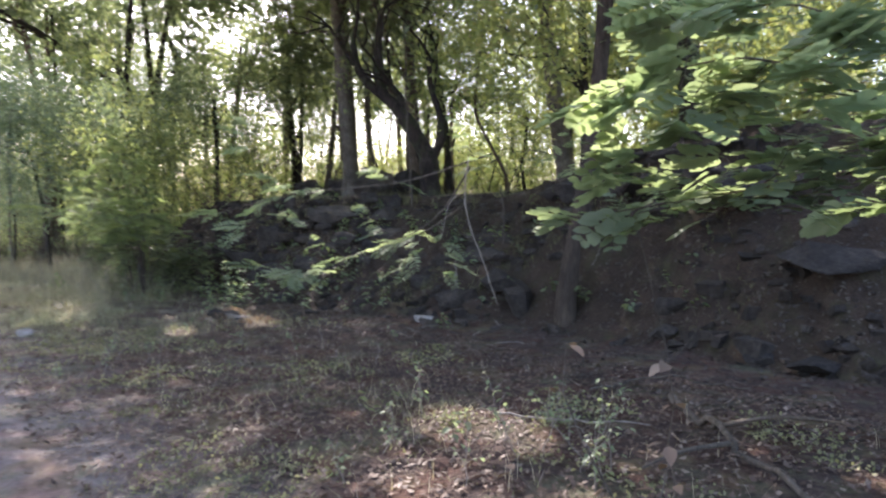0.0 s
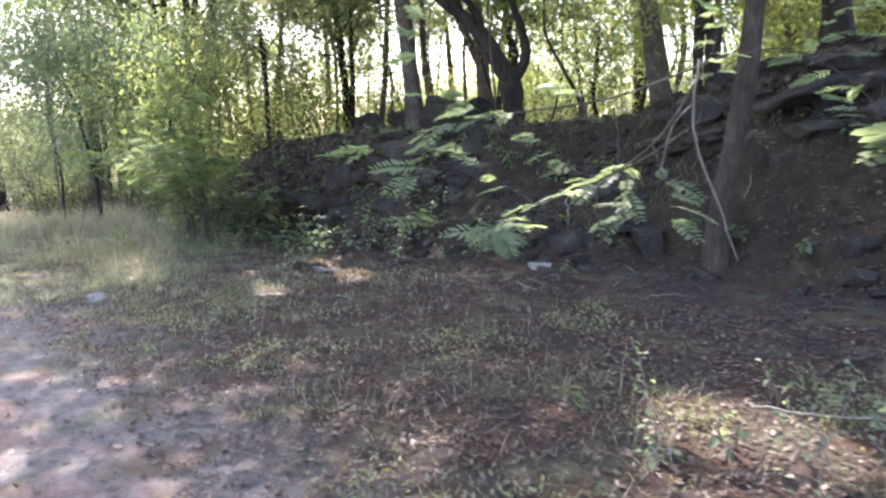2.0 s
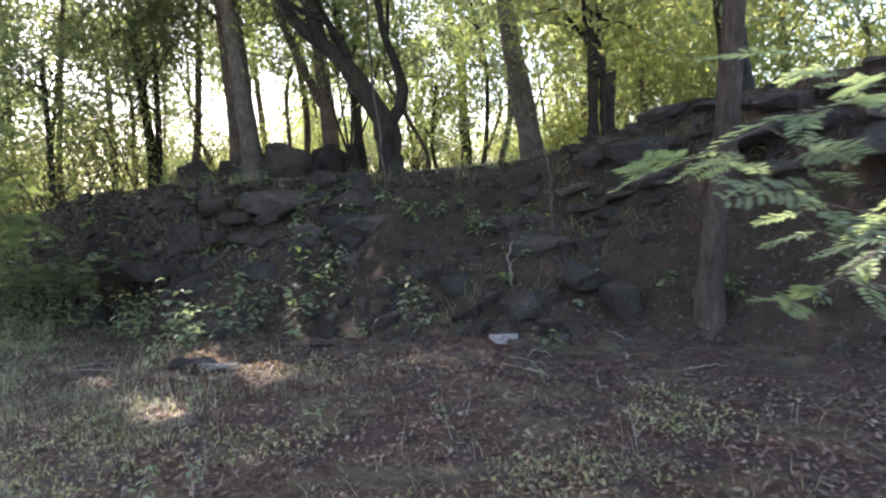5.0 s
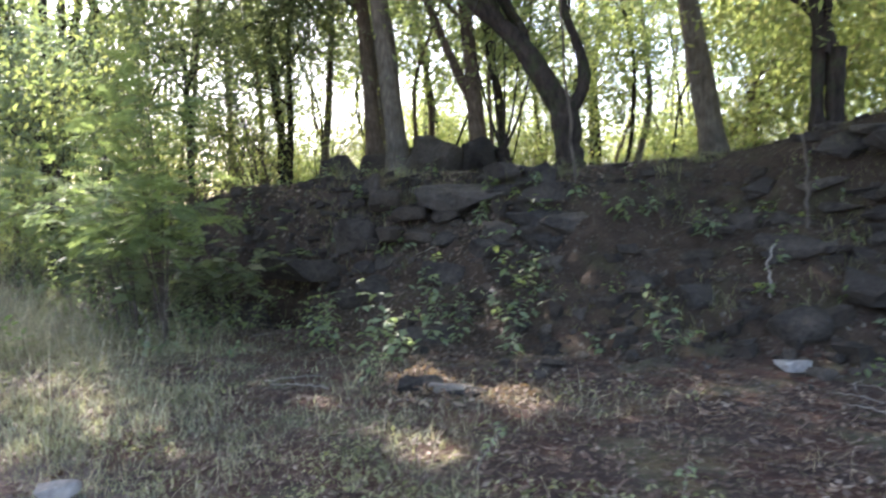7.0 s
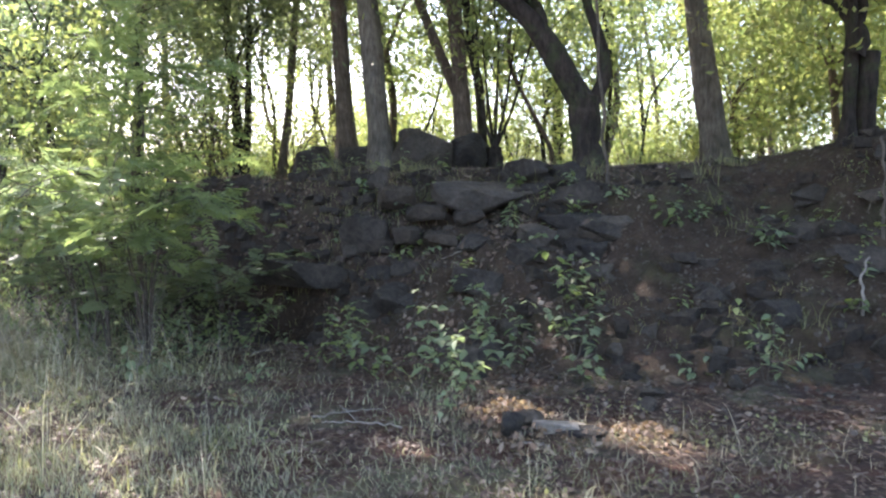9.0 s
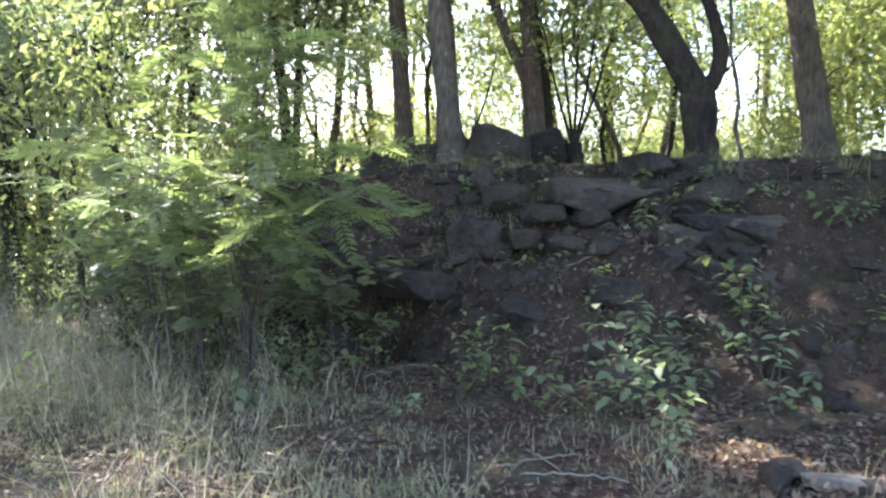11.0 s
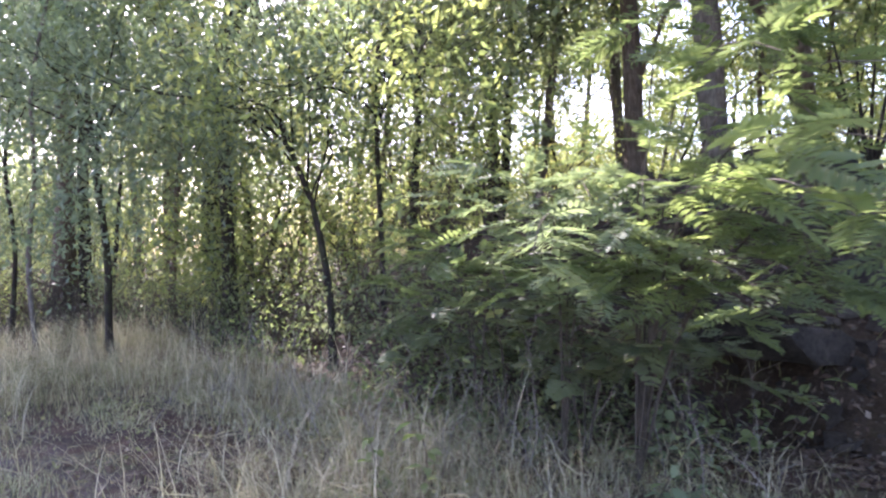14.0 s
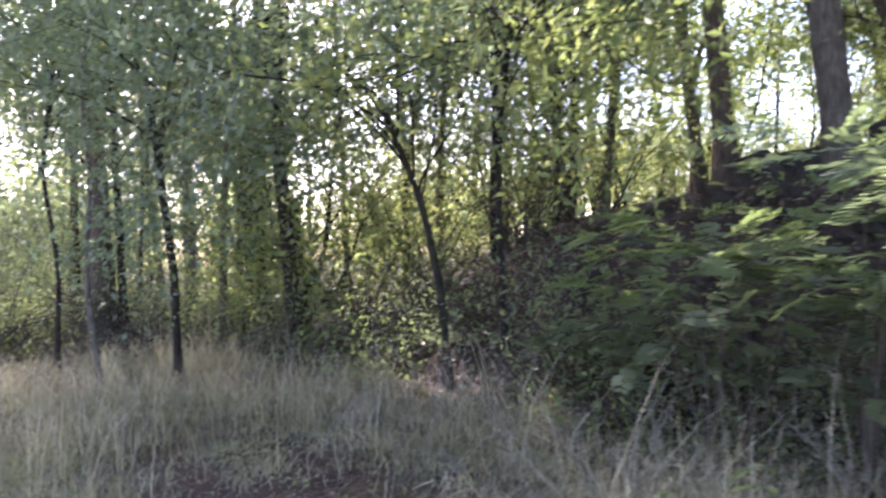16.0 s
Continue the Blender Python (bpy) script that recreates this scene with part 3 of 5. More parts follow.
# ---- rubble of the slope ----
def rubble(label, n, x0, x1, low, high, s0, s1, mat, seed):
    """Many small broken stones, half sunk in the slope."""
    r = np.random.default_rng(seed)
    x = r.uniform(x0, x1, n)
    f, c = np.interp(x, FOOT_X, FOOT_Y), np.interp(x, CREST_X, CREST_Y)
    y = f + (c - f) * r.uniform(low, high, n)
    keep = fbm(x * 1.1, y * 1.1, 3, seed) + r.normal(size=n) * 0.12 > -0.05
    x, y = x[keep], y[keep]
    n = len(x)
    corner = np.array([[i, j, k] for k in (-1, 1) for i, j in ((-1, -1), (1, -1), (1, 1), (-1, 1))], float)
    size = (s0 + (s1 - s0) * r.uniform(0, 1, n) ** 3)[:, None] * r.uniform(0.5, 1.3, (n, 3)) * [1.3, 1.0, 0.7]
    v = (corner[None] * r.uniform(0.55, 1.1, (n, 8, 1)) + r.normal(size=(n, 8, 3)) * 0.12) * size[:, None]
    a, b = r.uniform(0, 2 * math.pi, n), r.normal(size=n) * 0.4
    ca, sa, cb, sb = np.cos(a), np.sin(a), np.cos(b), np.sin(b)
    turn = np.stack([np.stack([ca, -sa * cb, sa * sb], 1), np.stack([sa, ca * cb, -ca * sb], 1), np.stack([0 * a, sb, cb], 1)], 1)
    v = np.einsum("nij,nkj->nki", turn, v) + np.stack([x, y, height(x, y) + size[:, 2] * 0.25], 1)[:, None]
    q = np.array([[0, 3, 2, 1], [4, 5, 6, 7], [0, 1, 5, 4], [1, 2, 6, 5], [2, 3, 7, 6], [3, 0, 4, 7]])
    quads = (np.arange(n)[:, None, None] * 8 + q[None]).reshape(-1, 4)
    tagged(new("rubble", mesh_of("rubble", v.reshape(-1, 3), quads, mat, False)), label, "rubble", kind="stuff")


rubble("dark broken stones strewn over the bank slope", 2600, -8, 4.2, -0.03, 1.0, 0.015, 0.1, STONE_EARTHY, 61)
rubble("grey-brown stones strewn over the bank slope", 800, -8, 4.2, -0.1, 0.9, 0.012, 0.075, STONE_TAN, 62)

# ---- high crowns added to shade track and bank, mostly out of view ----
rr = np.random.default_rng(14)


def shade_clumps(n, x0, x1, y0, y1, z0, z1):
    return list(np.stack([rr.uniform(x0, x1, n), rr.uniform(y0, y1, n), rr.uniform(z0, z1, n)], 1))


# unseen trees behind the viewpoint, added to hold back sky light
for k, (x, y, h, box) in enumerate([(2.4, -3.4, 8, (-1, 4, -6, -1, 6, 9)), (-5.2, -2.6, 7.5, (-8, -3, -5, -0.5, 6, 9))]):
    tree("unseen tall leafy tree added across the track to shade it", [on_ground(x, y), (x, y, h * 0.4), (x + 0.3, y + 0.4, h * 0.8)], (0.2, 0.12), BARK_BROWN, LEAF_DEEP, 480 + k, crown=shade_clumps(40, *box),
         group="trees across the track", random_limbs=4, leaves=34, leaf_size=0.24, spread=(0.5, 0.5, 0.35))
# ---- trees on the bank ----
GREY = "tall straight tree with grey bark on the bank"
tree("dark gnarled tree forking low into two crooked limbs", [(-1.68, 14.1, at(-1.68, 14.1)), (-1.69, 14.1, 2.3), (-1.71, 14.1, 2.72)], (0.195, 0.2), BARK_DARK, LEAF_DEEP, 401,
     limbs=[([(-1.71, 14.1, 2.6), (-1.92, 14.08, 2.98), (-2.2, 14.05, 3.42), (-2.34, 14.05, 3.62), (-2.68, 14.0, 3.94), (-2.98, 13.97, 4.08), (-3.2, 13.95, 4.4), (-3.25, 13.95, 4.9)], 0.175, 0.07),
            ([(-1.66, 14.1, 2.6), (-1.47, 14.1, 2.82), (-1.38, 14.12, 3.08), (-1.47, 14.12, 3.35), (-1.5, 14.14, 3.6), (-1.72, 14.15, 4.0), (-1.7, 14.2, 4.6)], 0.1, 0.045),
            ([(-2.62, 14.0, 3.85), (-2.74, 14.02, 4.25), (-2.76, 14.05, 4.7), (-2.7, 14.1, 5.6)], 0.12, 0.06),
            ([(-2.28, 14.05, 3.5), (-2.27, 14.08, 3.75), (-2.34, 14.1, 3.9)], 0.1, 0.07)], random_limbs=0, leaves=20, bare=True, shade_roof=shade_clumps(300, -8, 1, 7.6, 14.8, 7.2, 9.6))
tree(GREY, [(-4.38, 16.8, at(-4.38, 16.8)), (-4.44, 16.8, 3.25), (-4.62, 16.8, 5.05), (-4.95, 16.9, 8.5)], (0.2, 0.12), BARK_GREY, LEAF_DEEP, 402, shade_roof=shade_clumps(210, -11, -3, 14.3, 21, 7.6, 10))
tree(GREY, [(-5.1, 18.8, at(-5.1, 18.8)), (-5.15, 18.8, 4), (-5.27, 18.8, 5.8), (-5.45, 18.8, 9.5)], (0.17, 0.1), BARK_BROWN, LEAF_SUN, 403)
tree("leaning grey-barked tree with a burnt foot on the bank", [(0.99, 16, at(0.99, 16)), (0.9, 16, 2.6), (0.75, 16, 3.3), (0.6, 16, 4.3), (0.2, 16, 8.5)], (0.21, 0.13), BARK_GREY, LEAF_YELLOW, 404)
tree("slender tree forking into two thin stems", [(0.57, 25.2, at(0.57, 25.2)), (0.55, 25.2, 4), (0.53, 25.2, 5.7)], (0.2, 0.15), BARK_DARK, LEAF_SUN, 405,
     limbs=[([(0.53, 25.2, 5.6), (0.3, 25.2, 6.4), (0.3, 25.2, 9)], 0.12, 0.07), ([(0.53, 25.2, 5.6), (0.9, 25.2, 6.5), (0.95, 25.2, 9)], 0.12, 0.07)], random_limbs=0)
tree("brown tree dividing above the boulder", [(-2.9, 17.6, at(-2.9, 17.6)), (-2.95, 17.6, 3.3), (-3.1, 17.6, 5.0), (-3.2, 17.6, 8)], (0.17, 0.1), BARK_BROWN, LEAF_DEEP, 406,
     limbs=[([(-2.95, 17.6, 3.2), (-3.4, 17.6, 4.2), (-3.9, 17.5, 5.5), (-4.1, 17.5, 7)], 0.1, 0.05)])
tree("thin dark tree on the bank", [(-2.4, 19, at(-2.4, 19)), (-2.45, 19, 3.5), (-2.6, 19, 4.5), (-2.9, 19, 6.5)], (0.11, 0.07), BARK_DARK, LEAF_SUN, 407)
tree("dark lopped trunk with a knobbed top", [(1.35, 13.4, at(1.35, 13.4)), (1.37, 13.4, 2.8), (1.41, 13.4, 3.25), (1.33, 13.4, 3.8), (1.3, 13.4, 5.2)], (0.08, 0.075), BARK_DARK, LEAF_YELLOW, 408,
     limbs=[([(1.4, 13.4, 3.1), (1.5, 13.38, 3.3), (1.45, 13.4, 3.5)], 0.14, 0.07)], random_limbs=2)
tree("dark cut stump of a trunk on the crest", [(1.58, 13.4, at(1.58, 13.4)), (1.58, 13.4, 2.8), (1.61, 13.4, 3.15)], (0.1, 0.12), BARK_DARK, LEAF_YELLOW, 409, random_limbs=0, leaves=0, name="tree_stump", flare=1.1)
tree("dark tree leaning out of the foot of the bank", [(1.23, 9.4, at(1.23, 9.4)), (1.3, 9.42, 0.9), (1.5, 9.5, 1.8), (1.62, 9.55, 3.0), (1.8, 9.6, 5.5)], (0.11, 0.085), BARK_UMBER, LEAF_DEEP, 410, flare=1.5, leaves=44, shade_roof=shade_clumps(170, -3, 5.5, 7.5, 12, 6.8, 9))
tree("tall dark tree on the high end of the bank", [(3.1, 12.5, at(3.1, 12.5)), (3.0, 12.5, 4), (3.05, 12.5, 8)], (0.2, 0.13), BARK_DARK, LEAF_YELLOW, 411)
tree("twin-stemmed thin tree at the end of the bank", [(-7.5, 20.1, at(-7.5, 20.1)), (-7.45, 20.1, 3), (-7.7, 20.1, 6)], (0.13, 0.08), BARK_DARK, LEAF_DEEP, 412,
     limbs=[([(-7.5, 20.1, 0.9), (-7.25, 20.0, 2.5), (-7.15, 20, 5.5)], 0.1, 0.05)])
tree("short bushy tree sprouting from a dark stool", [(-2.5, 16.8, at(-2.5, 16.8)), (-2.5, 16.8, 2.35)], (0.16, 0.13), BARK_DARK, LEAF_SUN, 414,
     limbs=[([(-2.5, 16.8, 2.25), (-2.75 + 0.16 * k, 16.8 + 0.05 * k, 3.1), (-2.95 + 0.27 * k, 16.8, 4.1)], 0.03, 0.012) for k in range(5)], random_limbs=0, leaves=14, spread=(0.3, 0.3, 0.4))

# ---- trees of the low ground past the end of the bank ----
tree("pale leaning slender pole-like tree", [(-12.8, 15.1, at(-12.8, 15.1)), (-12.95, 15.1, 1.2), (-12.82, 15.1, 2.4), (-12.9, 15.05, 3.2), (-12.6, 15, 4.4)], (0.032, 0.02), BARK_GREY, LEAF_DEEP, 421, group="trees past the bank", random_limbs=2)
tree("grey tree in the undergrowth", [(-18.5, 24.5, at(-18.5, 24.5)), (-18.6, 24.5, 4), (-18.3, 24.4, 8)], (0.17, 0.1), BARK_DARK, LEAF_DEEP, 422, group="trees past the bank", shade_roof=shade_clumps(130, -33, -16, 19, 33, 7.4, 10))
tree("grey tree in the undergrowth", [(-17.6, 27.2, at(-17.6, 27.2)), (-17.6, 27.2, 4), (-17.4, 27.2, 8)], (0.2, 0.12), BARK_BROWN, LEAF_SUN, 423, group="trees past the bank")
tree("dark tree with one great bent limb", [(-13.1, 20.6, at(-13.1, 20.6)), (-13.2, 20.7, 2.2), (-13.4, 21.2, 3.6), (-13.7, 22, 5.2)], (0.24, 0.17), BARK_DARK, LEAF_DEEP, 424, group="trees past the bank",
     limbs=[([(-13.7, 22, 5.1), (-13.2, 22.4, 6.0), (-12.9, 22.5, 6.9), (-13.8, 22.6, 8.4)], 0.16, 0.1), ([(-13.6, 21.8, 4.8), (-14.6, 22, 5.8), (-15.4, 22, 7.2)], 0.11, 0.06)], leaves=60, shade_roof=shade_clumps(260, -19, -8, 12.5, 22, 7.4, 10))
tree("many-stemmed small tree in the undergrowth", [(-12.0, 19.8, at(-12.0, 19.8)), (-12.05, 19.8, 1.2), (-12.1, 19.8, 2.4)], (0.09, 0.07), BARK_DARK, LEAF_SUN, 425, group="trees past the bank",
     limbs=[([(-12.0, 19.8, 0.6), (-11.6, 19.8, 1.4), (-11.4, 19.8, 2.8)], 0.07, 0.03), ([(-12.0, 19.8, 0.4), (-12.5, 19.9, 1.6), (-12.7, 19.9, 3.0)], 0.06, 0.03),
            ([(-12.0, 19.8, 0.3), (-11.3, 19.7, 0.9), (-10.9, 19.7, 1.9)], 0.05, 0.02)], random_limbs=3)
rr = np.random.default_rng(91)
for k in range(17):
    x, y = rr.uniform(-25, -8.5), rr.uniform(15.5, 27)
    if y < 15.5 + max(0, x + 10) * 1.5:
        continue
    h, r0 = rr.uniform(5, 9), rr.uniform(0.05, 0.15)
    tree("thin tree with dense dark leaves in the undergrowth", [(x, y, at(x, y)), (x + rr.normal() * 0.15, y, h * 0.4), (x + rr.normal() * 0.5, y, h)], (r0, r0 * 0.55),
         (BARK_DARK, BARK_BROWN)[k % 2], (LEAF_GREYGREEN, LEAF_DEEP, LEAF_SUN)[k % 3], 430 + k, group="trees past the bank", random_limbs=4, leaves=16, leaf_size=0.15, spread=(0.2, 0.2, 0.13), sides=8)

def spread_crown(label, spine, girth, centre, radii, count, leaf, seed, leaves=60, size=0.14, clump=0.3, bark=None, group="trees past the bank", cut=True):
    """A tree whose clumps fill an egg-shaped crown."""
    r = np.random.default_rng(seed)
    p = unit(r.normal(size=(count, 3))) * r.uniform(0.35, 1.0, (count, 1)) * np.array(radii) + np.array(centre)
    low, top = np.array(spine[-2]), np.array(spine[-1])
    limbs = []
    for i, q in enumerate(p[:9]):
        start = low + (top - low) * i / 10
        kink = (start + q) / 2 + [*r.normal(size=2) * 0.15, 0.2]
        limbs.append(([start, start * 0.75 + kink * 0.25 + [0, 0, 0.08], kink, q], girth[1] * 0.45, 0.008))
    return tree(label, spine, girth, bark or BARK_DARK, leaf, seed, limbs=limbs, crown=list(p), random_limbs=0, leaves=leaves, leaf_size=size, spread=(clump,) * 3, group=group, sides=9, kids=1, cut=cut)


spread_crown("small tree with broad blue-green leaves above the grass", [on_ground(-9.06, 14.78), (-9.08, 14.75, 0.9), (-9.22, 14.6, 1.8), (-9.5, 14.3, 2.7)], (0.04, 0.028), (-9.7, 13.9, 2.95), (1.6, 0.9, 0.7), 26, LEAF_BLUE, 471, 52, 0.085, 0.2, cut=False)
spread_crown("small tree with broad blue-green leaves above the grass", [on_ground(-12.2, 15.6), (-12.15, 15.5, 1.2), (-12.1, 15.2, 2.2), (-12.0, 14.8, 3.2)], (0.05, 0.035), (-11.8, 14.4, 3.1), (1.4, 0.9, 0.8), 24, LEAF_BLUE, 474, 50, 0.09, 0.2)
spread_crown("slim leafy tree leaning from behind the bank end", [on_ground(-8.5, 14.9), (-8.5, 14.7, 1.6), (-8.45, 14.2, 2.5), (-8.3, 13.6, 3.2)], (0.035, 0.025), (-8.3, 13.4, 2.9), (1.1, 1.0, 0.9), 24, LEAF_SUN, 475, 30, 0.09, 0.2, cut=False)
for k, (x, y, h) in enumerate([(-0.6, 21.5, 4.4), (-3.0, 27.0, 4.4)]):
    spread_crown("slim sunlit tree with clumped leaves behind the crest", [on_ground(x, y), (x + 0.1, y, h * 0.35), (x - 0.1, y, h * 0.65), (x + 0.1, y, h)], (0.07, 0.04), (x, y, h * 0.9), (1.5, 1.2, h * 0.32), 16, LEAF_SUN, 480 + 7 * k, 34, 0.14, 0.25, BARK_DARK, "trees of the wood")
spread_crown("dark tree of dense round leaves by the track", [on_ground(-14.5, 16.8), (-14.35, 16.7, 1.4), (-14.4, 16.5, 2.6), (-14.1, 16.4, 4.0)], (0.035, 0.025), (-14.1, 16.2, 4.0), (1.5, 1.2, 1.2), 24, LEAF_GREYGREEN, 472, 36, 0.15)
spread_crown("tree with drooping leafy branches over the grass", [on_ground(-8.6, 17.6), (-8.6, 17.6, 1.9), (-8.5, 17.5, 3.2), (-8.5, 17.4, 4.6)], (0.07, 0.045), (-8.7, 17.5, 4.3), (1.8, 1.2, 1.15), 34, LEAF_DEEP, 473, 52, 0.1, 0.22, cut=False)

rr = np.random.default_rng(19)
for k, (x, y, h, w) in enumerate([(4.4, 15.0, 4.6, 1.5), (3.3, 16.6, 5.0, 1.4), (5.6, 15.6, 5.6, 1.6), (5.6, 18.0, 5.5, 1.8), (7.5, 16.0, 5.5, 2.0), (2.8, 19.0, 4.4, 1.4), (4.4, 21.0, 5.0, 1.5), (6.8, 20.5, 5.4, 1.7)]):
    spread_crown("yellow-green leafy tree behind the high end of the bank", [on_ground(x, y), (x + 0.1, y, h * 0.35), (x, y, h * 0.6), (x - 0.1, y, h * 0.8)], (0.09, 0.05), (x, y, h * 0.85), (w, w, h * 0.38),
                 34, (LEAF_YELLOW, LEAF_SUN)[k % 2], 600 + k, 40, 0.14, 0.3, BARK_BROWN, "trees behind the high end")

for k in range(14):
    x, y = -9.5 + 0.95 * k + rr.uniform(-0.4, 0.4), rr.uniform(19.5, 26)
    h, r0 = rr.uniform(5.5, 7.5), rr.uniform(0.035, 0.075)
    tree("thin crooked tree with many bare twigs and few leaves", [on_ground(x, y), (x + rr.normal() * 0.25, y, h * 0.35), (x + rr.normal() * 0.5, y, h * 0.65), (x + rr.normal() * 0.9, y, h)], (r0, r0 * 0.5),
         (BARK_DARK, BARK_BROWN)[k % 2], (LEAF_SUN, LEAF_DEEP)[k % 2], 640 + k, group="thin trees behind the crest", random_limbs=6, leaves=16, leaf_size=0.14, spread=(0.2, 0.2, 0.12), sides=7, twig_sides=4)

# ---- the wood behind: trees in sun ----
for k in range(52):
    x, y = (rr.uniform(-34, 24), rr.uniform(24, 46)) if k % 4 else (rr.uniform(-8, 7), rr.uniform(20, 28))
    h, r0 = rr.uniform(6, 11), rr.uniform(0.05, 0.15) if k % 3 else rr.uniform(0.03, 0.07)
    tree("slim sunlit tree in the wood behind the bank", [(x, y, at(x, y)), (x + rr.normal() * 0.3, y, h * 0.4), (x + rr.normal() * 0.7, y, h)], (r0, r0 * 0.5),
         (BARK_DARK, BARK_BROWN, BARK_GREY)[k % 3], (LEAF_SUN, LEAF_SUN, LEAF_YELLOW, LEAF_SUN)[k % 4], 500 + k, group="trees of the wood", random_limbs=6,
         leaves=14, leaf_size=0.19, spread=(0.22, 0.22, 0.15), sides=7, kids=3, clump_per_branch=1, twig_sides=3)


# ---- bushes ----
def bush(label, x, y, high, wide, leaf, seed, stems=9, leaves=60, leaf_size=0.1, group="bushes", name="bush", spread=0.28, kids=3):
    r = np.random.default_rng(seed)
    z = at(x, y)
    root = new(name)
    root.location = (x, y, z)
    tagged(root, label, "bush", group)
    wood, ends = [], []
    for k in range(stems):
        a = r.uniform(0, 2 * math.pi)
        way = np.array([math.cos(a) * wide / high, math.sin(a) * wide / high, 1.0])
        for p, q, lv in sprout((0.1 * math.cos(a), 0.1 * math.sin(a), -0.05), way, high * r.uniform(0.7, 1.1), 0.022, int(r.integers(1 << 30)), kids, 2):
            wood.append(tube(p, q, 3))
            if lv < 2:
                ends += list(p[[3, 6]])
    v, f = join(wood)
    tagged(part("stem_tangle", mesh_of("stem_tangle", v, f, TWIG), root), kind="stuff")
    c = clumps(np.array(ends), max(2, leaves * stems // max(len(ends), 1) * 3 // 2), spread, seed)
    c[:, 2] = np.maximum(c[:, 2], 0.05)
    v, f = leaf_cloud(c, leaf_size, seed=seed + 1)
    part("foliage", mesh_of("foliage", v, f, leaf, False), root)
    return root


rr = np.random.default_rng(55)
for k in range(26):                                         # sunlit thicket on the plateau behind the crest
    x, y = rr.uniform(-9, 7), rr.uniform(19, 30)
    bush("sunlit yellow-green bush behind the crest", x, y, rr.uniform(1.2, 2.4), rr.uniform(0.7, 1.3), (LEAF_SUN, LEAF_YELLOW, LEAF_SUN)[k % 3], 700 + k, 7, 120, 0.13, "bushes behind the crest", kids=2)
for k in range(56):                                         # far edge of the wood
    x, y = (rr.uniform(-44, 16), rr.uniform(31, 50)) if k < 44 else (rr.uniform(-62, -24), rr.uniform(26, 58))
    big = 1.0 if k < 44 else 2.0
    bush("tall sunlit bush at the far edge of the wood", x, y, big * rr.uniform(2.2, 4.2), big * rr.uniform(1.4, 2.4), (LEAF_SUN, LEAF_SUN, LEAF_YELLOW)[k % 3] if k < 44 else (LEAF_GREYGREEN, LEAF_SUN)[k % 2], 860 + k, 7, 90 if k < 44 else 120, 0.22 * big ** 0.8, "bushes of the far edge", kids=2, spread=0.3 * big)
for k in range(24):                                         # undergrowth past the end of the bank
    x, y = rr.uniform(-26, -9), rr.uniform(16.5, 30)
    if y < 15.5 + max(0, x + 12) * 1.2:
        continue
    bush("bright leafy bush in the undergrowth past the bank", x, y, rr.uniform(0.4, 1.1), rr.uniform(0.6, 1.2), (LEAF_SUN, LEAF_YELLOW, LEAF_DEEP, LEAF_SUN)[k % 4], 760 + k, 7, 110, 0.1, "bushes past the bank", kids=2)
for k, (x, y, h, w) in enumerate([(-16.2, 17.6, 2.3, 1.1), (-17.4, 16.4, 2.0, 1.0), (-19.0, 18.6, 2.6, 1.3), (-21.0, 17.0, 2.4, 1.3)]):
    bush("dark leafy bush standing among thin trunks", x, y, h, w, (LEAF_DEEP, LEAF_GREYGREEN)[k % 2], 840 + k, 9, 110, 0.1, "bushes past the bank")
for k, (x, y, h, w) in enumerate([(-7.2, 12.5, 0.5, 0.6), (-7.7, 13.2, 0.6, 0.6), (-6.4, 12.6, 0.45, 0.5), (-8.7, 15.3, 0.6, 0.9), (-9.9, 15.8, 0.8, 0.9), (-7.9, 13.9, 1.0, 0.8), (-11.0, 16.6, 0.8, 0.8), (-9.3, 17.0, 0.9, 1.0), (-12.2, 17.4, 0.9, 1), (-13.8, 18.2, 0.9, 1.1)]):
    bush("dense dark-leaved bush at the low end of the bank", x, y, h, w, (LEAF_DEEP, LEAF_FROND, LEAF_DEEP)[k % 3], 820 + k, 9, 120, 0.06, "bushes at the bank's end")


for k in range(4):                                          # dark undergrowth below the thin trees
    x, y = rr.uniform(-27, -10.5), rr.uniform(18.5, 24.5)
    bush("dark low thicket in the shade of thin trees", x, y, rr.uniform(1.2, 2.6), rr.uniform(0.8, 1.4), LEAF_DEEP, 1300 + k, 7, 110, 0.09, "bushes past the bank", kids=2)
for k in range(12):                                         # tall leafy screen past the low end
    x, y = -26 + 1.4 * k + rr.uniform(-0.5, 0.5), rr.uniform(28, 36)
    bush("tall dark-leaved bush behind thin trunks", x, y, rr.uniform(3.5, 6.0), rr.uniform(1.2, 2.0), (LEAF_DEEP, LEAF_SUN, LEAF_DEEP)[k % 3], 1400 + k, 6, 90, 0.2, "bushes past the bank", kids=2, spread=0.36)
for k in range(30):                                         # hazy thicket that shuts the view below the far crowns
    x, y = rr.uniform(-16, 12), rr.uniform(32, 50)
    bush("tall sunlit bush at the far edge of the wood", x, y, rr.uniform(3.5, 6.0), rr.uniform(1.2, 2.2), (LEAF_SUN, LEAF_YELLOW, LEAF_SUN)[k % 3], 1340 + k, 6, 80, 0.19, "bushes of the far edge", kids=2, spread=0.34)


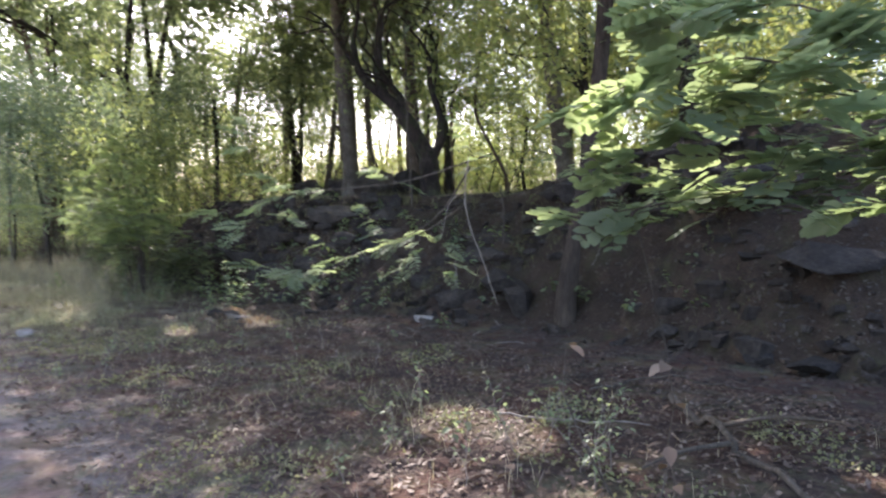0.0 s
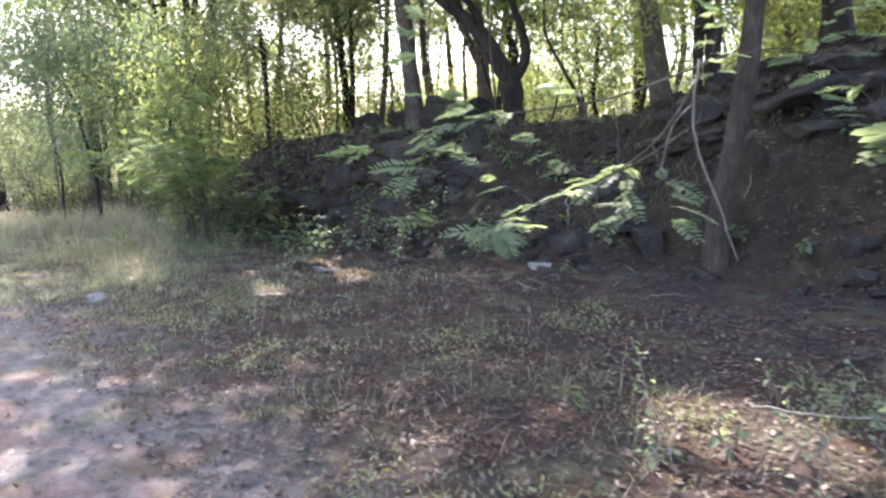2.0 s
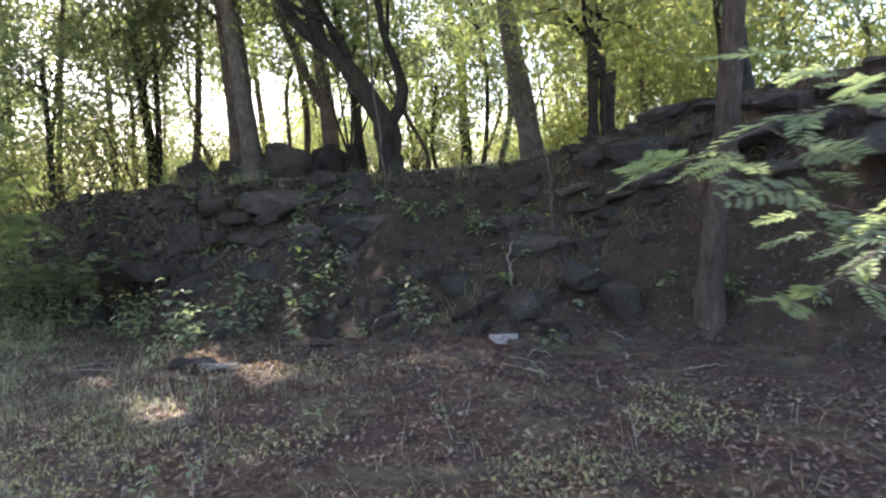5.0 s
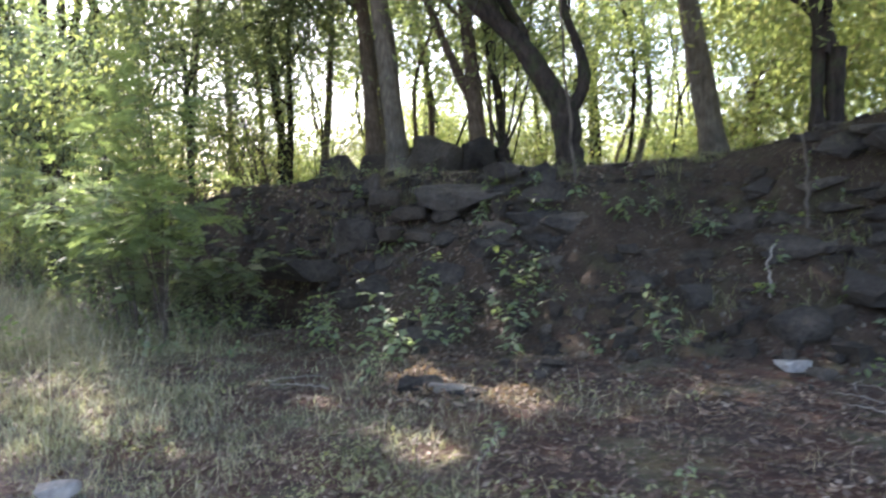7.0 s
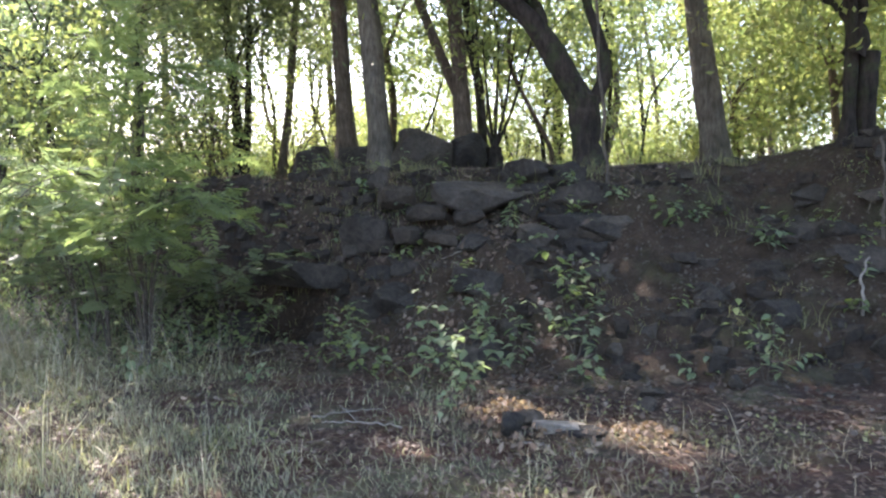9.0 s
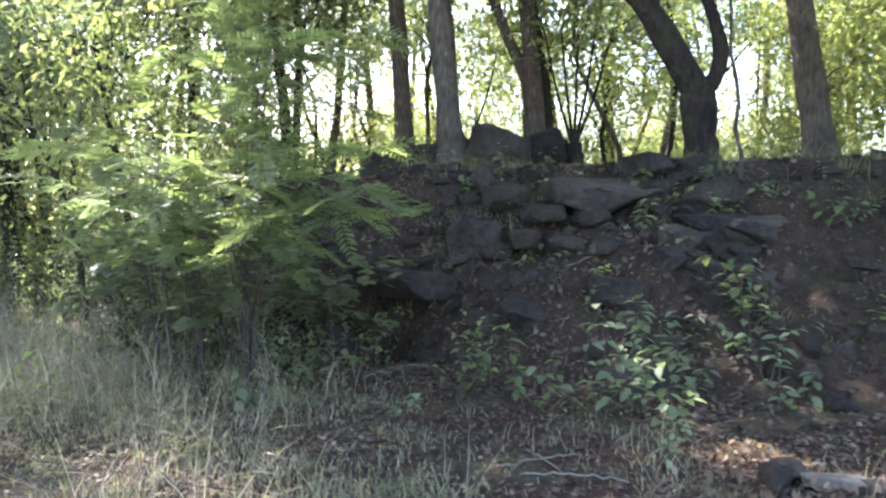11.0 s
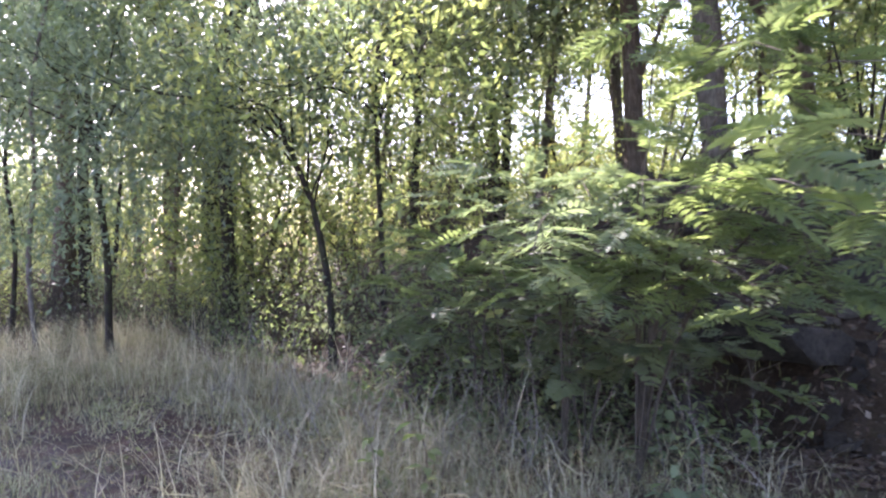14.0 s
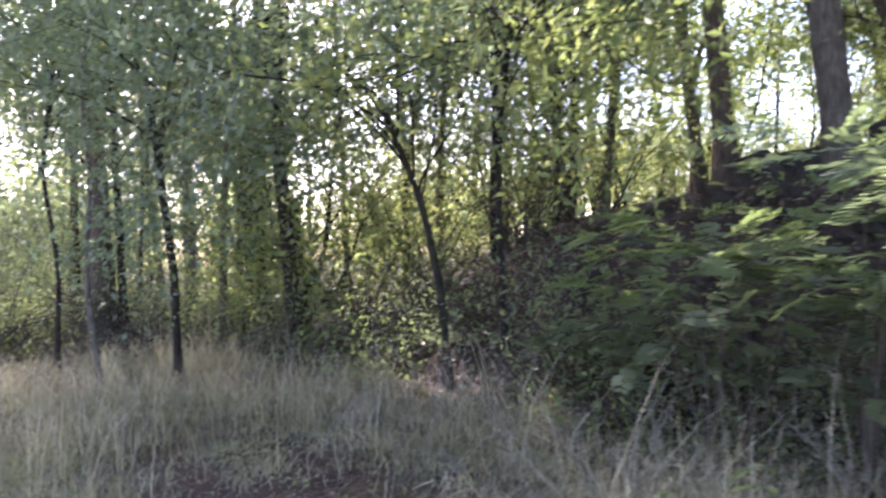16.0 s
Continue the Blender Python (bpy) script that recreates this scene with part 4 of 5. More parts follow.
for k, (x, y, h) in enumerate([(-8.3, 17.2, 1.9), (-9.6, 18.6, 2.3), (-7.4, 18.4, 2.2), (-8.4, 20.2, 2.6), (-10.8, 18.4, 1.6), (-6.6, 20.6, 2.2), (-11.9, 21.4, 2.2), (-10.2, 21.8, 2.6)]):
    bush("sunlit yellow-green bush behind the low end of the bank", x, y, h, 1.1, (LEAF_SUN, LEAF_YELLOW)[k % 2], 1440 + k, 8, 120, 0.1, "bushes behind the bank end")
for k in range(12):                                         # tall thin-leaved screen under the far crowns
    x, y = -15 + 2.6 * k + rr.uniform(-0.8, 0.8), rr.uniform(26, 40)
    bush("tall thin-leaved bush far behind the crest", x, y, rr.uniform(2.8, 4.6), rr.uniform(1.1, 1.8), (LEAF_SUN, LEAF_SUN, LEAF_YELLOW)[k % 3], 1460 + k, 6, 95, 0.17, "bushes of the far edge", kids=2, spread=0.4)


for k in range(10):                                         # leafy screen far down the track
    x, y = -31 + 1.6 * k + rr.uniform(-0.5, 0.5), rr.uniform(20, 32)
    bush("tall dark-leaved bush behind thin trunks", x, y, rr.uniform(2.2, 4.0), rr.uniform(1.0, 1.7), (LEAF_DEEP, LEAF_DEEP, LEAF_SUN)[k % 3], 1500 + k, 7, 120, 0.13, "bushes past the bank", kids=2, spread=0.22)
for k, (x, y) in enumerate([(-21, 24), (-23, 26), (-25, 25), (-22.5, 29), (-27, 28), (-19.5, 27), (-25.5, 22.5)]):
    bush("tall dense dark-leaved bush far down the track", x, y, 4.2 + 0.3 * (k % 3), 1.5, (LEAF_DEEP, LEAF_BLUE)[k % 2], 1560 + k, 10, 300, 0.13, "bushes past the bank", kids=3, spread=0.26)
for k in range(20):                                         # withered brush between grass and trees
    x = -17.5 + 0.5 * k + rr.uniform(-0.3, 0.3)
    y = 16.6 + max(0.0, -10.5 - x) * 0.25 + rr.uniform(-0.6, 1.6)
    if abs(x + 12.2) < 0.7:
        continue
    bush("low withered brown brush behind the tall grass", x, y, rr.uniform(0.5, 1.0), rr.uniform(0.6, 1.0), LEAF_SLOPE, 1530 + k, 9, 45, 0.07, "withered brush", kids=3)


# ---- feathery-leaved shrubs ----
def frond_mesh(seed, length=0.36, pairs=11, leaflet=0.062, wide=0.2):
    """One pinnate leaf along +x, drooping: a midrib and pairs of leaflets."""
    r = np.random.default_rng(seed)
    s = np.concatenate([[0], np.linspace(0.14, 1, pairs)])
    sag = r.uniform(0.12, 0.4)
    rib = np.stack([s * length, 0.03 * r.normal() * s ** 2, -sag * length * s ** 2], 1)
    v, f = tube(rib, np.linspace(0.0028, 0.0012, pairs + 1), 3)
    vs, quads = [v], [f]
    off = len(v)
    for k in range(pairs):
        u, c = s[k + 1], rib[k + 1]
        ln = leaflet * (0.7 + 0.6 * math.sin(math.pi * min(u, 0.95))) * r.uniform(0.85, 1.15)
        for side in (-1, 1):
            way = unit(np.array([0.45 + 0.5 * u, side, r.uniform(-0.35, 0.1)]))
            across = unit(np.cross(way, [0, 0, 1.0]))
            lift = np.array([0, 0, 0.006])
            vs.append(np.array([c + way * ln * 0.35 + across * ln * wide + lift, c + way * ln * 0.75 + across * ln * wide * 0.85 + lift, c + way * ln,
                                c + way * ln * 0.75 - across * ln * wide * 0.85 + lift, c + way * ln * 0.35 - across * ln * wide + lift]))
            foot = 3 * (k + 1) + (side > 0)                 # each leaflet grows from the midrib
            quads.append(np.array([[foot, off, off + 1, off + 2], [foot, off + 2, off + 3, off + 4]]))
            off += 5
    return np.concatenate(vs), np.concatenate(quads)


FRONDS = [frond_mesh(900 + k, 0.34 + 0.05 * (k % 3), 9 + k % 4, 0.078 + 0.012 * (k % 2), 0.15) for k in range(5)]
FRONDS_BROAD = [frond_mesh(920 + k, 0.3, 4 + k % 2, 0.13, 0.36) for k in range(4)]
FROND_DATA = {}


def frond_data(kinds, k, mat):
    key = (len(kinds), k, mat.name)
    if key not in FROND_DATA:
        FROND_DATA[key] = mesh_of("frond", kinds[k][0], kinds[k][1], mat, False)
    return FROND_DATA[key]


def feathery(label, base, arms, seed, mat, per_arm=30, single=40, scale=1.0, name="shrub", stem=0.02, group="feathery shrubs", kinds=FRONDS, lowest=-1.0):
    """A shrub of arching stems (arms: polylines) with pinnate leaves; some leaves single, the rest joined."""
    r = np.random.default_rng(seed)
    root = new(name)
    root.location = base
    b = np.array(base)
    tagged(root, label, "shrub", group)
    placed = []
    for arm in arms:
        q = bend(arm, 16)
        v, f = tube(q - b, np.linspace(stem, stem * 0.25, 16), 6)
        part("stem", mesh_of("stem", v, f, TWIG), root)
        twigs = []
        for k in range(max(2, per_arm // 6)):
            i = int(r.integers(5, 15))
            w = unit(q[i] - q[i - 1])
            side = unit(np.cross(w, r.normal(size=3)))
            p = sprout(q[i], w * 0.5 + side, r.uniform(0.3, 0.7), stem * 0.3, int(r.integers(1 << 30)), 0, 0)[0]
            twigs.append(tube(p[0] - b, p[1], 4))
            for m in range(6):
                placed.append((p[0][min(6, 2 + m)], unit(p[0][-1] - p[0][0])))
        v, f = join(twigs)
        tagged(part("branching", mesh_of("branching", v, f, TWIG), root), kind="stuff")
        for k in range(per_arm // 3):
            i = int(r.integers(6, 16))
            placed.append((q[i], unit(q[i] - q[i - 1])))
    bulk = []
    for k, (p, w) in enumerate(q for q in placed if q[0][2] > lowest):
        a = math.atan2(w[1], w[0]) + r.normal() * 0.9
        m = pose(*(p - b), r.normal() * 18, math.degrees(-math.asin(max(-0.9, min(0.9, 0.2 * w[2] + r.normal() * 0.2)))), math.degrees(a)) @ Matrix.Scale(scale * r.uniform(0.7, 1.2), 4)
        kind = int(r.integers(len(kinds)))
        if k % max(1, len(placed) // single) == 0:
            part("frond", frond_data(kinds, kind, mat), root, "", m)
        else:
            mm = np.array(m)
            bulk.append((kinds[kind][0] @ mm[:3, :3].T + mm[:3, 3], kinds[kind][1]))
    if bulk:
        v, f = join(bulk)
        tagged(part("foliage", mesh_of("foliage", v, f, mat, False), root), kind="stuff")
    return root


def fan(base, n, reach, top, seed, lean=(0, 0)):
    """n arching stems from one foot."""
    r = np.random.default_rng(seed)
    arms = []
    for k in range(n):
        a = 2 * math.pi * (k + r.uniform(-0.3, 0.3)) / n
        rad, h = reach * r.uniform(0.55, 1.1), top * r.uniform(0.55, 1.05)
        tip = np.array(base) + [math.cos(a) * rad + lean[0], math.sin(a) * rad + lean[1], h]
        mid = np.array(base) + [math.cos(a) * rad * 0.35 + lean[0] * 0.4, math.sin(a) * rad * 0.35 + lean[1] * 0.4, h * 0.65]
        arms.append([np.array(base) - [0, 0, 0.05], mid, tip, tip + [math.cos(a) * 0.3, math.sin(a) * 0.3, -0.12]])
    return arms


def on(x, y):
    return (x, y, at(x, y))


FRESH = "bright green feathery-leaved shrub arching over the verge"
for k, (foot, tips) in enumerate([((-6.35, 11.5), [(-6.2, 9.35, 1.5), (-5.8, 9.4, 1.45), (-6.1, 10.2, 1.2), (-6.6, 9.85, 1.55), (-5.85, 9.7, 1.7), (-5.6, 10.6, 1.4), (-5.3, 9.5, 1.45), (-5.25, 10.0, 1.4), (-6.15, 9.95, 2.1), (-5.8, 10.2, 2.3), (-6.25, 10.6, 2.5), (-5.7, 9.9, 2.0)]),
                                  ((-6.75, 11.7), [(-6.97, 9.9, 1.4), (-6.95, 10.9, 1.6), (-6.7, 10.6, 1.6), (-6.5, 10.7, 1.35)]),
                                  ((-7.3, 12.3), [(-7.6, 11.6, 1.25), (-7.9, 12.4, 1.4), (-7.1, 11.3, 1.2)])]):
    base = np.array(on(*foot))
    arms = []
    for tip in tips:
        tip = np.array(tip)
        mid = base * [0.55, 0.55, 0] + tip * [0.45, 0.45, 1.0] + [0, 0, 0.12]
        arms.append([base - [0, 0, 0.05], base * [0.85, 0.85, 0] + tip * [0.15, 0.15, 0.62], mid, tip, tip * 1.1 - mid * 0.1 + [0, 0, -0.1]])
    feathery(FRESH, tuple(base), arms, 960 + k, (LEAF_FROND, LEAF_GREYGREEN, LEAF_FROND)[k], 34, 110, 0.66, stem=0.01, lowest=0.95)
for k, (x, y, n, reach, top) in enumerate([(-6.6, 11.9, 7, 0.5, 1.15), (-7.1, 12.2, 7, 0.6, 1.1), (-7.6, 13.4, 7, 0.6, 0.85), (-5.9, 12.5, 6, 0.45, 0.9)]):
    feathery("low dark green broad-leaflet shrub at the bank end", on(x, y), fan(on(x, y), n, reach, top, 950 + k), 970 + k, LEAF_DEEP, 22, 60, 0.45, stem=0.008, kinds=FRONDS_BROAD, lowest=0.3)
feathery("arching feathery sapling with drooping dry twigs", on(2.3, 7.2),
         [[on(2.3, 7.2), (1.9, 6.6, 1.6), (1.2, 6.0, 1.95), (0.75, 5.65, 1.8), (0.72, 5.65, 1.35)],
          [(0.75, 5.65, 1.75), (0.55, 5.62, 1.4), (0.25, 5.55, 1.2), (-0.15, 5.3, 1.08), (-0.55, 4.95, 1.05)],
          [(0.74, 5.65, 1.5), (0.45, 5.7, 1.3), (0.1, 5.62, 1.15)],
          [(0.9, 5.75, 1.85), (0.3, 5.45, 1.62), (-0.4, 5.1, 1.55), (-0.94, 4.87, 1.38)]], 981, LEAF_GREYGREEN, 28, 150, 0.5, "sapling", stem=0.008, lowest=0.98)
OVERHANG = [[on(4.4, 5.4), (3.9, 5.2, 1.6), (3.0, 4.9, 2.1), (2.4, 4.8, 2.05), (1.9, 4.85, 1.75)],
            [on(4.4, 5.4), (3.8, 5.0, 1.4), (3.0, 4.7, 1.75), (2.5, 4.6, 1.6), (2.2, 4.7, 1.35)],
            [(3.6, 5.1, 1.7), (2.9, 4.9, 1.6), (2.3, 4.85, 1.5), (1.85, 4.9, 1.42), (1.5, 4.92, 1.38)],
            [(3.6, 5.1, 1.7), (3.2, 4.7, 2.2), (2.6, 4.6, 2.5), (2.0, 4.7, 2.4)],
            [(3.3, 5.0, 1.95), (2.5, 4.95, 2.3), (1.95, 4.9, 2.2), (1.5, 4.9, 2.0)]]
feathery("leafy shrub with broad leaflets overhanging from the bank", on(4.4, 5.4), OVERHANG, 983, LEAF_GREYGREEN, 50, 150, 0.75, kinds=FRONDS_BROAD, stem=0.012)


# ---- low broad-leaved plants ----
def herb(label, x, y, high, leaves, size, mat, seed, group="low plants", lean=0.35):
    r = np.random.default_rng(seed)
    root = new("plant")
    root.location = on(x, y)
    tagged(root, label, "plant", group)
    stems, spots = [], []
    for k in range(max(2, leaves // 9)):
        p = sprout((r.normal() * 0.05, r.normal() * 0.05, -0.02), (r.normal() * lean, r.normal() * lean, 1), high * r.uniform(0.6, 1.1), 0.006, int(r.integers(1 << 30)), 0, 0)[0]
        stems.append(tube(p[0], p[1], 4))
        spots += list(p[0][2:])
    v, f = join(stems)
    stem = part("stem", mesh_of("stem", v, f, TWIG), root)
    spots = np.array(spots)
    for k in range(leaves):
        p = spots[k % len(spots)]
        a = r.uniform(0, 360)
        m = pose(*p, r.normal() * 15, r.uniform(-10, 35), a) @ Matrix.Scale(size * r.uniform(0.6, 1.2), 4)
        part("leaf", BROAD[mat.name], stem, "", m)
    return root


def broad_leaf(mat):
    """An oval leaf one unit long, along +x, folded along its middle, on a short stalk."""
    s = np.linspace(0, 1, 6)
    w = 0.3 * np.sin(np.pi * s ** 0.85) + 0.005
    bow = -0.18 * s ** 2
    rows = np.stack([np.stack([0.25 + s, k * w, bow + abs(k) * w * 0.35], 1) for k in (-1, 0, 1)], 1).reshape(-1, 3)
    q = [[i * 3 + j, i * 3 + j + 1, i * 3 + j + 4, i * 3 + j + 3] for i in range(5) for j in range(2)]
    v, f = tube([(0, 0, 0), (0.13, 0, 0.02), (0.26, 0, 0)], [0.015, 0.012, 0.01], 3)
    return mesh_of("leaf", np.concatenate([rows, v]), np.concatenate([np.array(q), f + len(rows)]), mat, True)


BROAD = {m.name: broad_leaf(m) for m in (LEAF_GREYGREEN, LEAF_FROND, LEAF_RUST)}
herb("withered brown-leaved plant standing in the litter", 1.8, 3.2, 1.05, 38, 0.07, LEAF_RUST, 1090, lean=0.1)
for k, (x, y, h, n, s) in enumerate([(-4.0, 10.3, 0.75, 56, 0.095), (-3.7, 10.35, 0.7, 50, 0.095), (-4.35, 10.55, 0.6, 40, 0.085), (-3.3, 10.7, 0.65, 40, 0.1), (-3.35, 11.2, 0.65, 36, 0.1), (-2.5, 11.4, 0.6, 36, 0.1), (-2.7, 10.8, 0.7, 36, 0.1), (-6.1, 11.7, 0.55, 44, 0.085), (-5.7, 11.95, 0.7, 40, 0.085), (-3.9, 9.5, 0.3, 30, 0.05), (-1.44, 9.95, 0.5, 44, 0.075), (-5.65, 11.7, 0.7, 44, 0.085), (-4.6, 11.4, 0.7, 50, 0.08),
                                     (-5.95, 11.5, 0.5, 34, 0.08), (-4.75, 11.0, 0.6, 46, 0.08), (-2.7, 10.4, 0.5, 20, 0.09), (-6.3, 10.9, 0.45, 24, 0.1), (-0.3, 9.2, 0.3, 14, 0.07),
                                     (-3.0, 12.4, 0.45, 22, 0.1), (-2.2, 12.7, 0.4, 20, 0.1), (-1.4, 12.0, 0.45, 22, 0.1), (-0.6, 11.6, 0.4, 18, 0.1), (-3.7, 10.0, 0.4, 20, 0.09),
                                     (-7.6, 10.9, 0.5, 22, 0.1), (-5.2, 10.4, 0.35, 16, 0.08), (0.9, 4.9, 0.3, 14, 0.06), (0.2, 5.2, 0.3, 12, 0.06), (-1.9, 10.2, 0.3, 14, 0.08)]):
    herb("low plant with pale broad leaves at the bank foot", x, y, h, n, s, (LEAF_GREYGREEN, LEAF_FROND)[k % 3 == 2], 1000 + k)
rr = np.random.default_rng(66)
for k in range(120):
    x = rr.uniform(-7, 3)
    y = float(np.interp(x, FOOT_X, FOOT_Y)) + rr.uniform(0.2, 2.6)
    herb("small weed rooted on the bank slope", x, y, rr.uniform(0.15, 0.4), int(rr.integers(7, 16)), rr.uniform(0.06, 0.1), (LEAF_GREYGREEN, LEAF_FROND)[k % 2], 1100 + k, "weeds on the bank")


# ---- sticks and hanging roots ----
def stick(label, pts, r0, r1, mat, name="fallen_branch", category="branch", group="", side=()):
    b = np.array(pts[0], float)
    root = new(name)
    root.location = b
    tagged(root, label, category, group)
    q = bend(pts, 14)
    q[1:-1] += np.random.default_rng(int(abs(b[0] * 1000))).normal(size=(12, 3)) * r0 * 0.8
    v, f = tube(q - b, np.linspace(r0, r1, 14), 6, 0.15)
    stem = part("stem", mesh_of("stem", v, f, mat), root)
    for s in side:
        v, f = tube(bend(s, 8) - b, np.linspace(r0 * 0.6, r1 * 0.6, 8), 5)
        part("side_twig", mesh_of("side_twig", v, f, mat), stem)
    return root


def lie(x, y, up=0.02):
    return (x, y, at(x, y) + up)


stick("thin pale dry stick lying on the litter", [lie(1.0, 5.43, 0.03), lie(1.5, 5.28, 0.06), lie(2.0, 5.34, 0.03)], 0.008, 0.004, TWIG_PALE)
stick("crooked grey fallen branch on the litter", [lie(2.2, 6.05, 0.04), lie(2.35, 5.2, 0.07), lie(2.45, 4.8, 0.05), lie(2.7, 4.2, 0.03)], 0.03, 0.014, TWIG,
      side=[[lie(2.35, 5.2, 0.07), lie(2.7, 5.1, 0.2), lie(3.0, 4.9, 0.22)], [lie(2.4, 4.9, 0.06), lie(2.1, 4.6, 0.12), lie(1.9, 4.5, 0.05)]])
stick("forked dry branch on the litter", [lie(1.6, 6.3), lie(2.1, 6.5, 0.1), lie(2.8, 6.4, 0.05)], 0.013, 0.006, TWIG, side=[[lie(2.1, 6.5, 0.1), lie(2.4, 6.8, 0.3), lie(2.5, 6.9, 0.45)]])
stick("bare pale twig hanging from the sapling", [(0.74, 5.65, 1.82), (0.7, 5.64, 1.5), (0.75, 5.65, 1.3), (0.9, 5.66, 0.9), (0.95, 5.66, 0.75)], 0.007, 0.004, TWIG_PALE, "hanging_twig", "twig",
      side=[[(0.72, 5.65, 1.6), (0.6, 5.6, 1.5), (0.55, 5.6, 1.25)]])
stick("thin crooked pale twig standing on the slope", [lie(0.2, 11.2, -0.02), lie(0.22, 11.2, 0.5), lie(0.15, 11.18, 0.9)], 0.02, 0.01, TWIG, "dead_sapling", "sapling")
stick("thin dead stem standing on the slope", [lie(-0.4, 10.6, -0.02), lie(-0.42, 10.58, 0.35), lie(-0.36, 10.58, 0.5)], 0.014, 0.008, TWIG_PALE, "dead_sapling", "sapling")
stick("slim bare sapling on the crest", [lie(-1.75, 13.0, -0.02), lie(-1.8, 13.0, 0.9), (-1.85, 13.0, 3.4), (-1.9, 13, 5)], 0.022, 0.012, TWIG, "dead_sapling", "sapling")
rr = np.random.default_rng(31)
for k in range(60):
    x = rr.uniform(-8, 3.2)
    y = float(np.interp(x, FOOT_X, FOOT_Y)) + rr.uniform(-2.4, 2.4)
    a, ln = rr.uniform(0, math.pi), rr.uniform(0.15, 0.55)
    dx, dy = math.cos(a) * ln, math.sin(a) * ln
    stick("thin dry twig lying on the ground", [lie(x, y, 0.012), lie(x + dx * 0.5 + rr.normal() * 0.03, y + dy * 0.5, 0.03), lie(x + dx, y + dy, 0.012)], rr.uniform(0.003, 0.008), 0.003,
          (TWIG, TWIG_PALE)[k % 2], "twig", "twig", "fallen twigs")

# ---- withered weeds ----
def dry_weed(x, y, high, seed, leafy):
    """An upright dead stem with side twigs, some with a few pale leaves left."""
    r = np.random.default_rng(seed)
    root = new("withered_weed")
    root.location = on(x, y)
    tagged(root, "withered branching weed with few pale leaves in the verge" if leafy else "withered bare branching weed with pale stems in the verge", "weed", "withered weeds")
    p = sprout((0, 0, -0.02), (r.normal() * 0.15, r.normal() * 0.15, 1), high, 0.0038, seed, 0, 0)[0]
    v, f = tube(p[0], p[1], 4)
    part("stem", mesh_of("stem", v, f, TWIG_PALE), root)
    for k in range(int(r.integers(4, 8))):
        i = int(r.integers(2, 7))
        q = sprout(p[0][i], (r.normal() * 0.7, r.normal() * 0.7, 0.8), high * r.uniform(0.2, 0.4), 0.0024, int(r.integers(1 << 30)), 0, 0)[0]
        v, f = tube(q[0], q[1], 3)
        twig = part("side_twig", mesh_of("side_twig", v, f, TWIG_PALE), root)
        for n in range(3 if leafy else 0):
            m = pose(*q[0][2 + 2 * n], r.normal() * 20, r.uniform(-10, 40), r.uniform(0, 360)) @ Matrix.Scale(r.uniform(0.025, 0.045), 4)
            part("leaf", BROAD[LEAF_GREYGREEN.name], twig, "", m)


rr = np.random.default_rng(47)
for k in range(34):
    x = rr.uniform(-9.8, -5.6)
    dry_weed(x, 11.2 + (-6.6 - x) * 0.55 + rr.uniform(-0.9, 0.7), rr.uniform(0.45, 0.95), 1600 + k, False)
for k in range(16):
    dry_weed(rr.uniform(0.3, 1.8), rr.uniform(3.9, 5.3), rr.uniform(0.2, 0.45), 1640 + k, True)
for k in range(14):
    dry_weed(rr.uniform(-3.2, -0.2), rr.uniform(5.6, 8.6), rr.uniform(0.15, 0.35), 1660 + k, k % 2 == 0)
for x, y, n in ((-8.05, 13.75, 260), (-3.45, 9.5, 200), (-2.76, 9.05, 160), (-8.25, 12.8, 160), (-3.35, 9.0, 90)):
    c = np.array([x, y]) + rr.normal(size=(n, 2)) * [0.2, 0.13]
    up = 0.02 + 0.1 * np.exp(-((c - [x, y]) ** 2).sum(1) / 0.04) * rr.uniform(0.2, 1, n)
    v, f = leaf_cloud(np.column_stack([c, height(c[:, 0], c[:, 1]) + up]), 0.055, 0.0, 0.5, int(n))
    tagged(new("leaf_heap", mesh_of("leaf_heap", v, f, LEAF_RUST, False)), "small heap of rust-brown dead leaves", "leaf litter", kind="stuff")

# ---- fallen leaves ----
def scatter(n, x0, x1, near, far, seed):
    """Places between distances near and far from the walked line."""
    r = np.random.default_rng(seed)
    x = r.uniform(x0, x1, n)
    d = r.uniform(near, far, n)
    along = (x - LINE[0]) / -0.807
    return LINE[0] - 0.807 * along + ACROSS[0] * d, LINE[1] + 0.591 * along + ACROSS[1] * d


def litter(name, label, n, x0, x1, near, far, size, mat, seed, lift=0.012, slim=1.0):
    x, y = scatter(n, x0, x1, near, far, seed)
    r = np.random.default_rng(seed + 1)
    z = height(x, y)
    eps = 0.06
    nrm = unit(np.stack([height(x - eps, y) - height(x + eps, y), height(x, y - eps) - height(x, y + eps), np.full(n, 2 * eps)], 1))
    nrm = unit(nrm + r.normal(size=(n, 3)) * 0.3)
    ax = unit(np.cross(nrm, r.normal(size=(n, 3))))
    side = np.cross(nrm, ax)
    ln = size * r.uniform(0.5, 1.5, (n, 1))
    wd = ln * r.uniform(0.35, 0.75, (n, 1)) * slim
    curl = nrm * ln * r.uniform(0.0, 0.35, (n, 1))
    c = np.stack([x, y, z + lift], 1)
    v = np.stack([c - ax * ln * 0.5 + curl * 0.6, c + side * wd * 0.5 + curl * 0.3 - ax * ln * 0.05, c + ax * ln * 0.5 + curl, c - side * wd * 0.5 + curl * 0.3 + ax * ln * 0.05], 1).reshape(-1, 3)
    tagged(new(name, mesh_of(name, v, np.arange(4 * n).reshape(-1, 4), mat, False)), label, "leaf litter", kind="stuff")


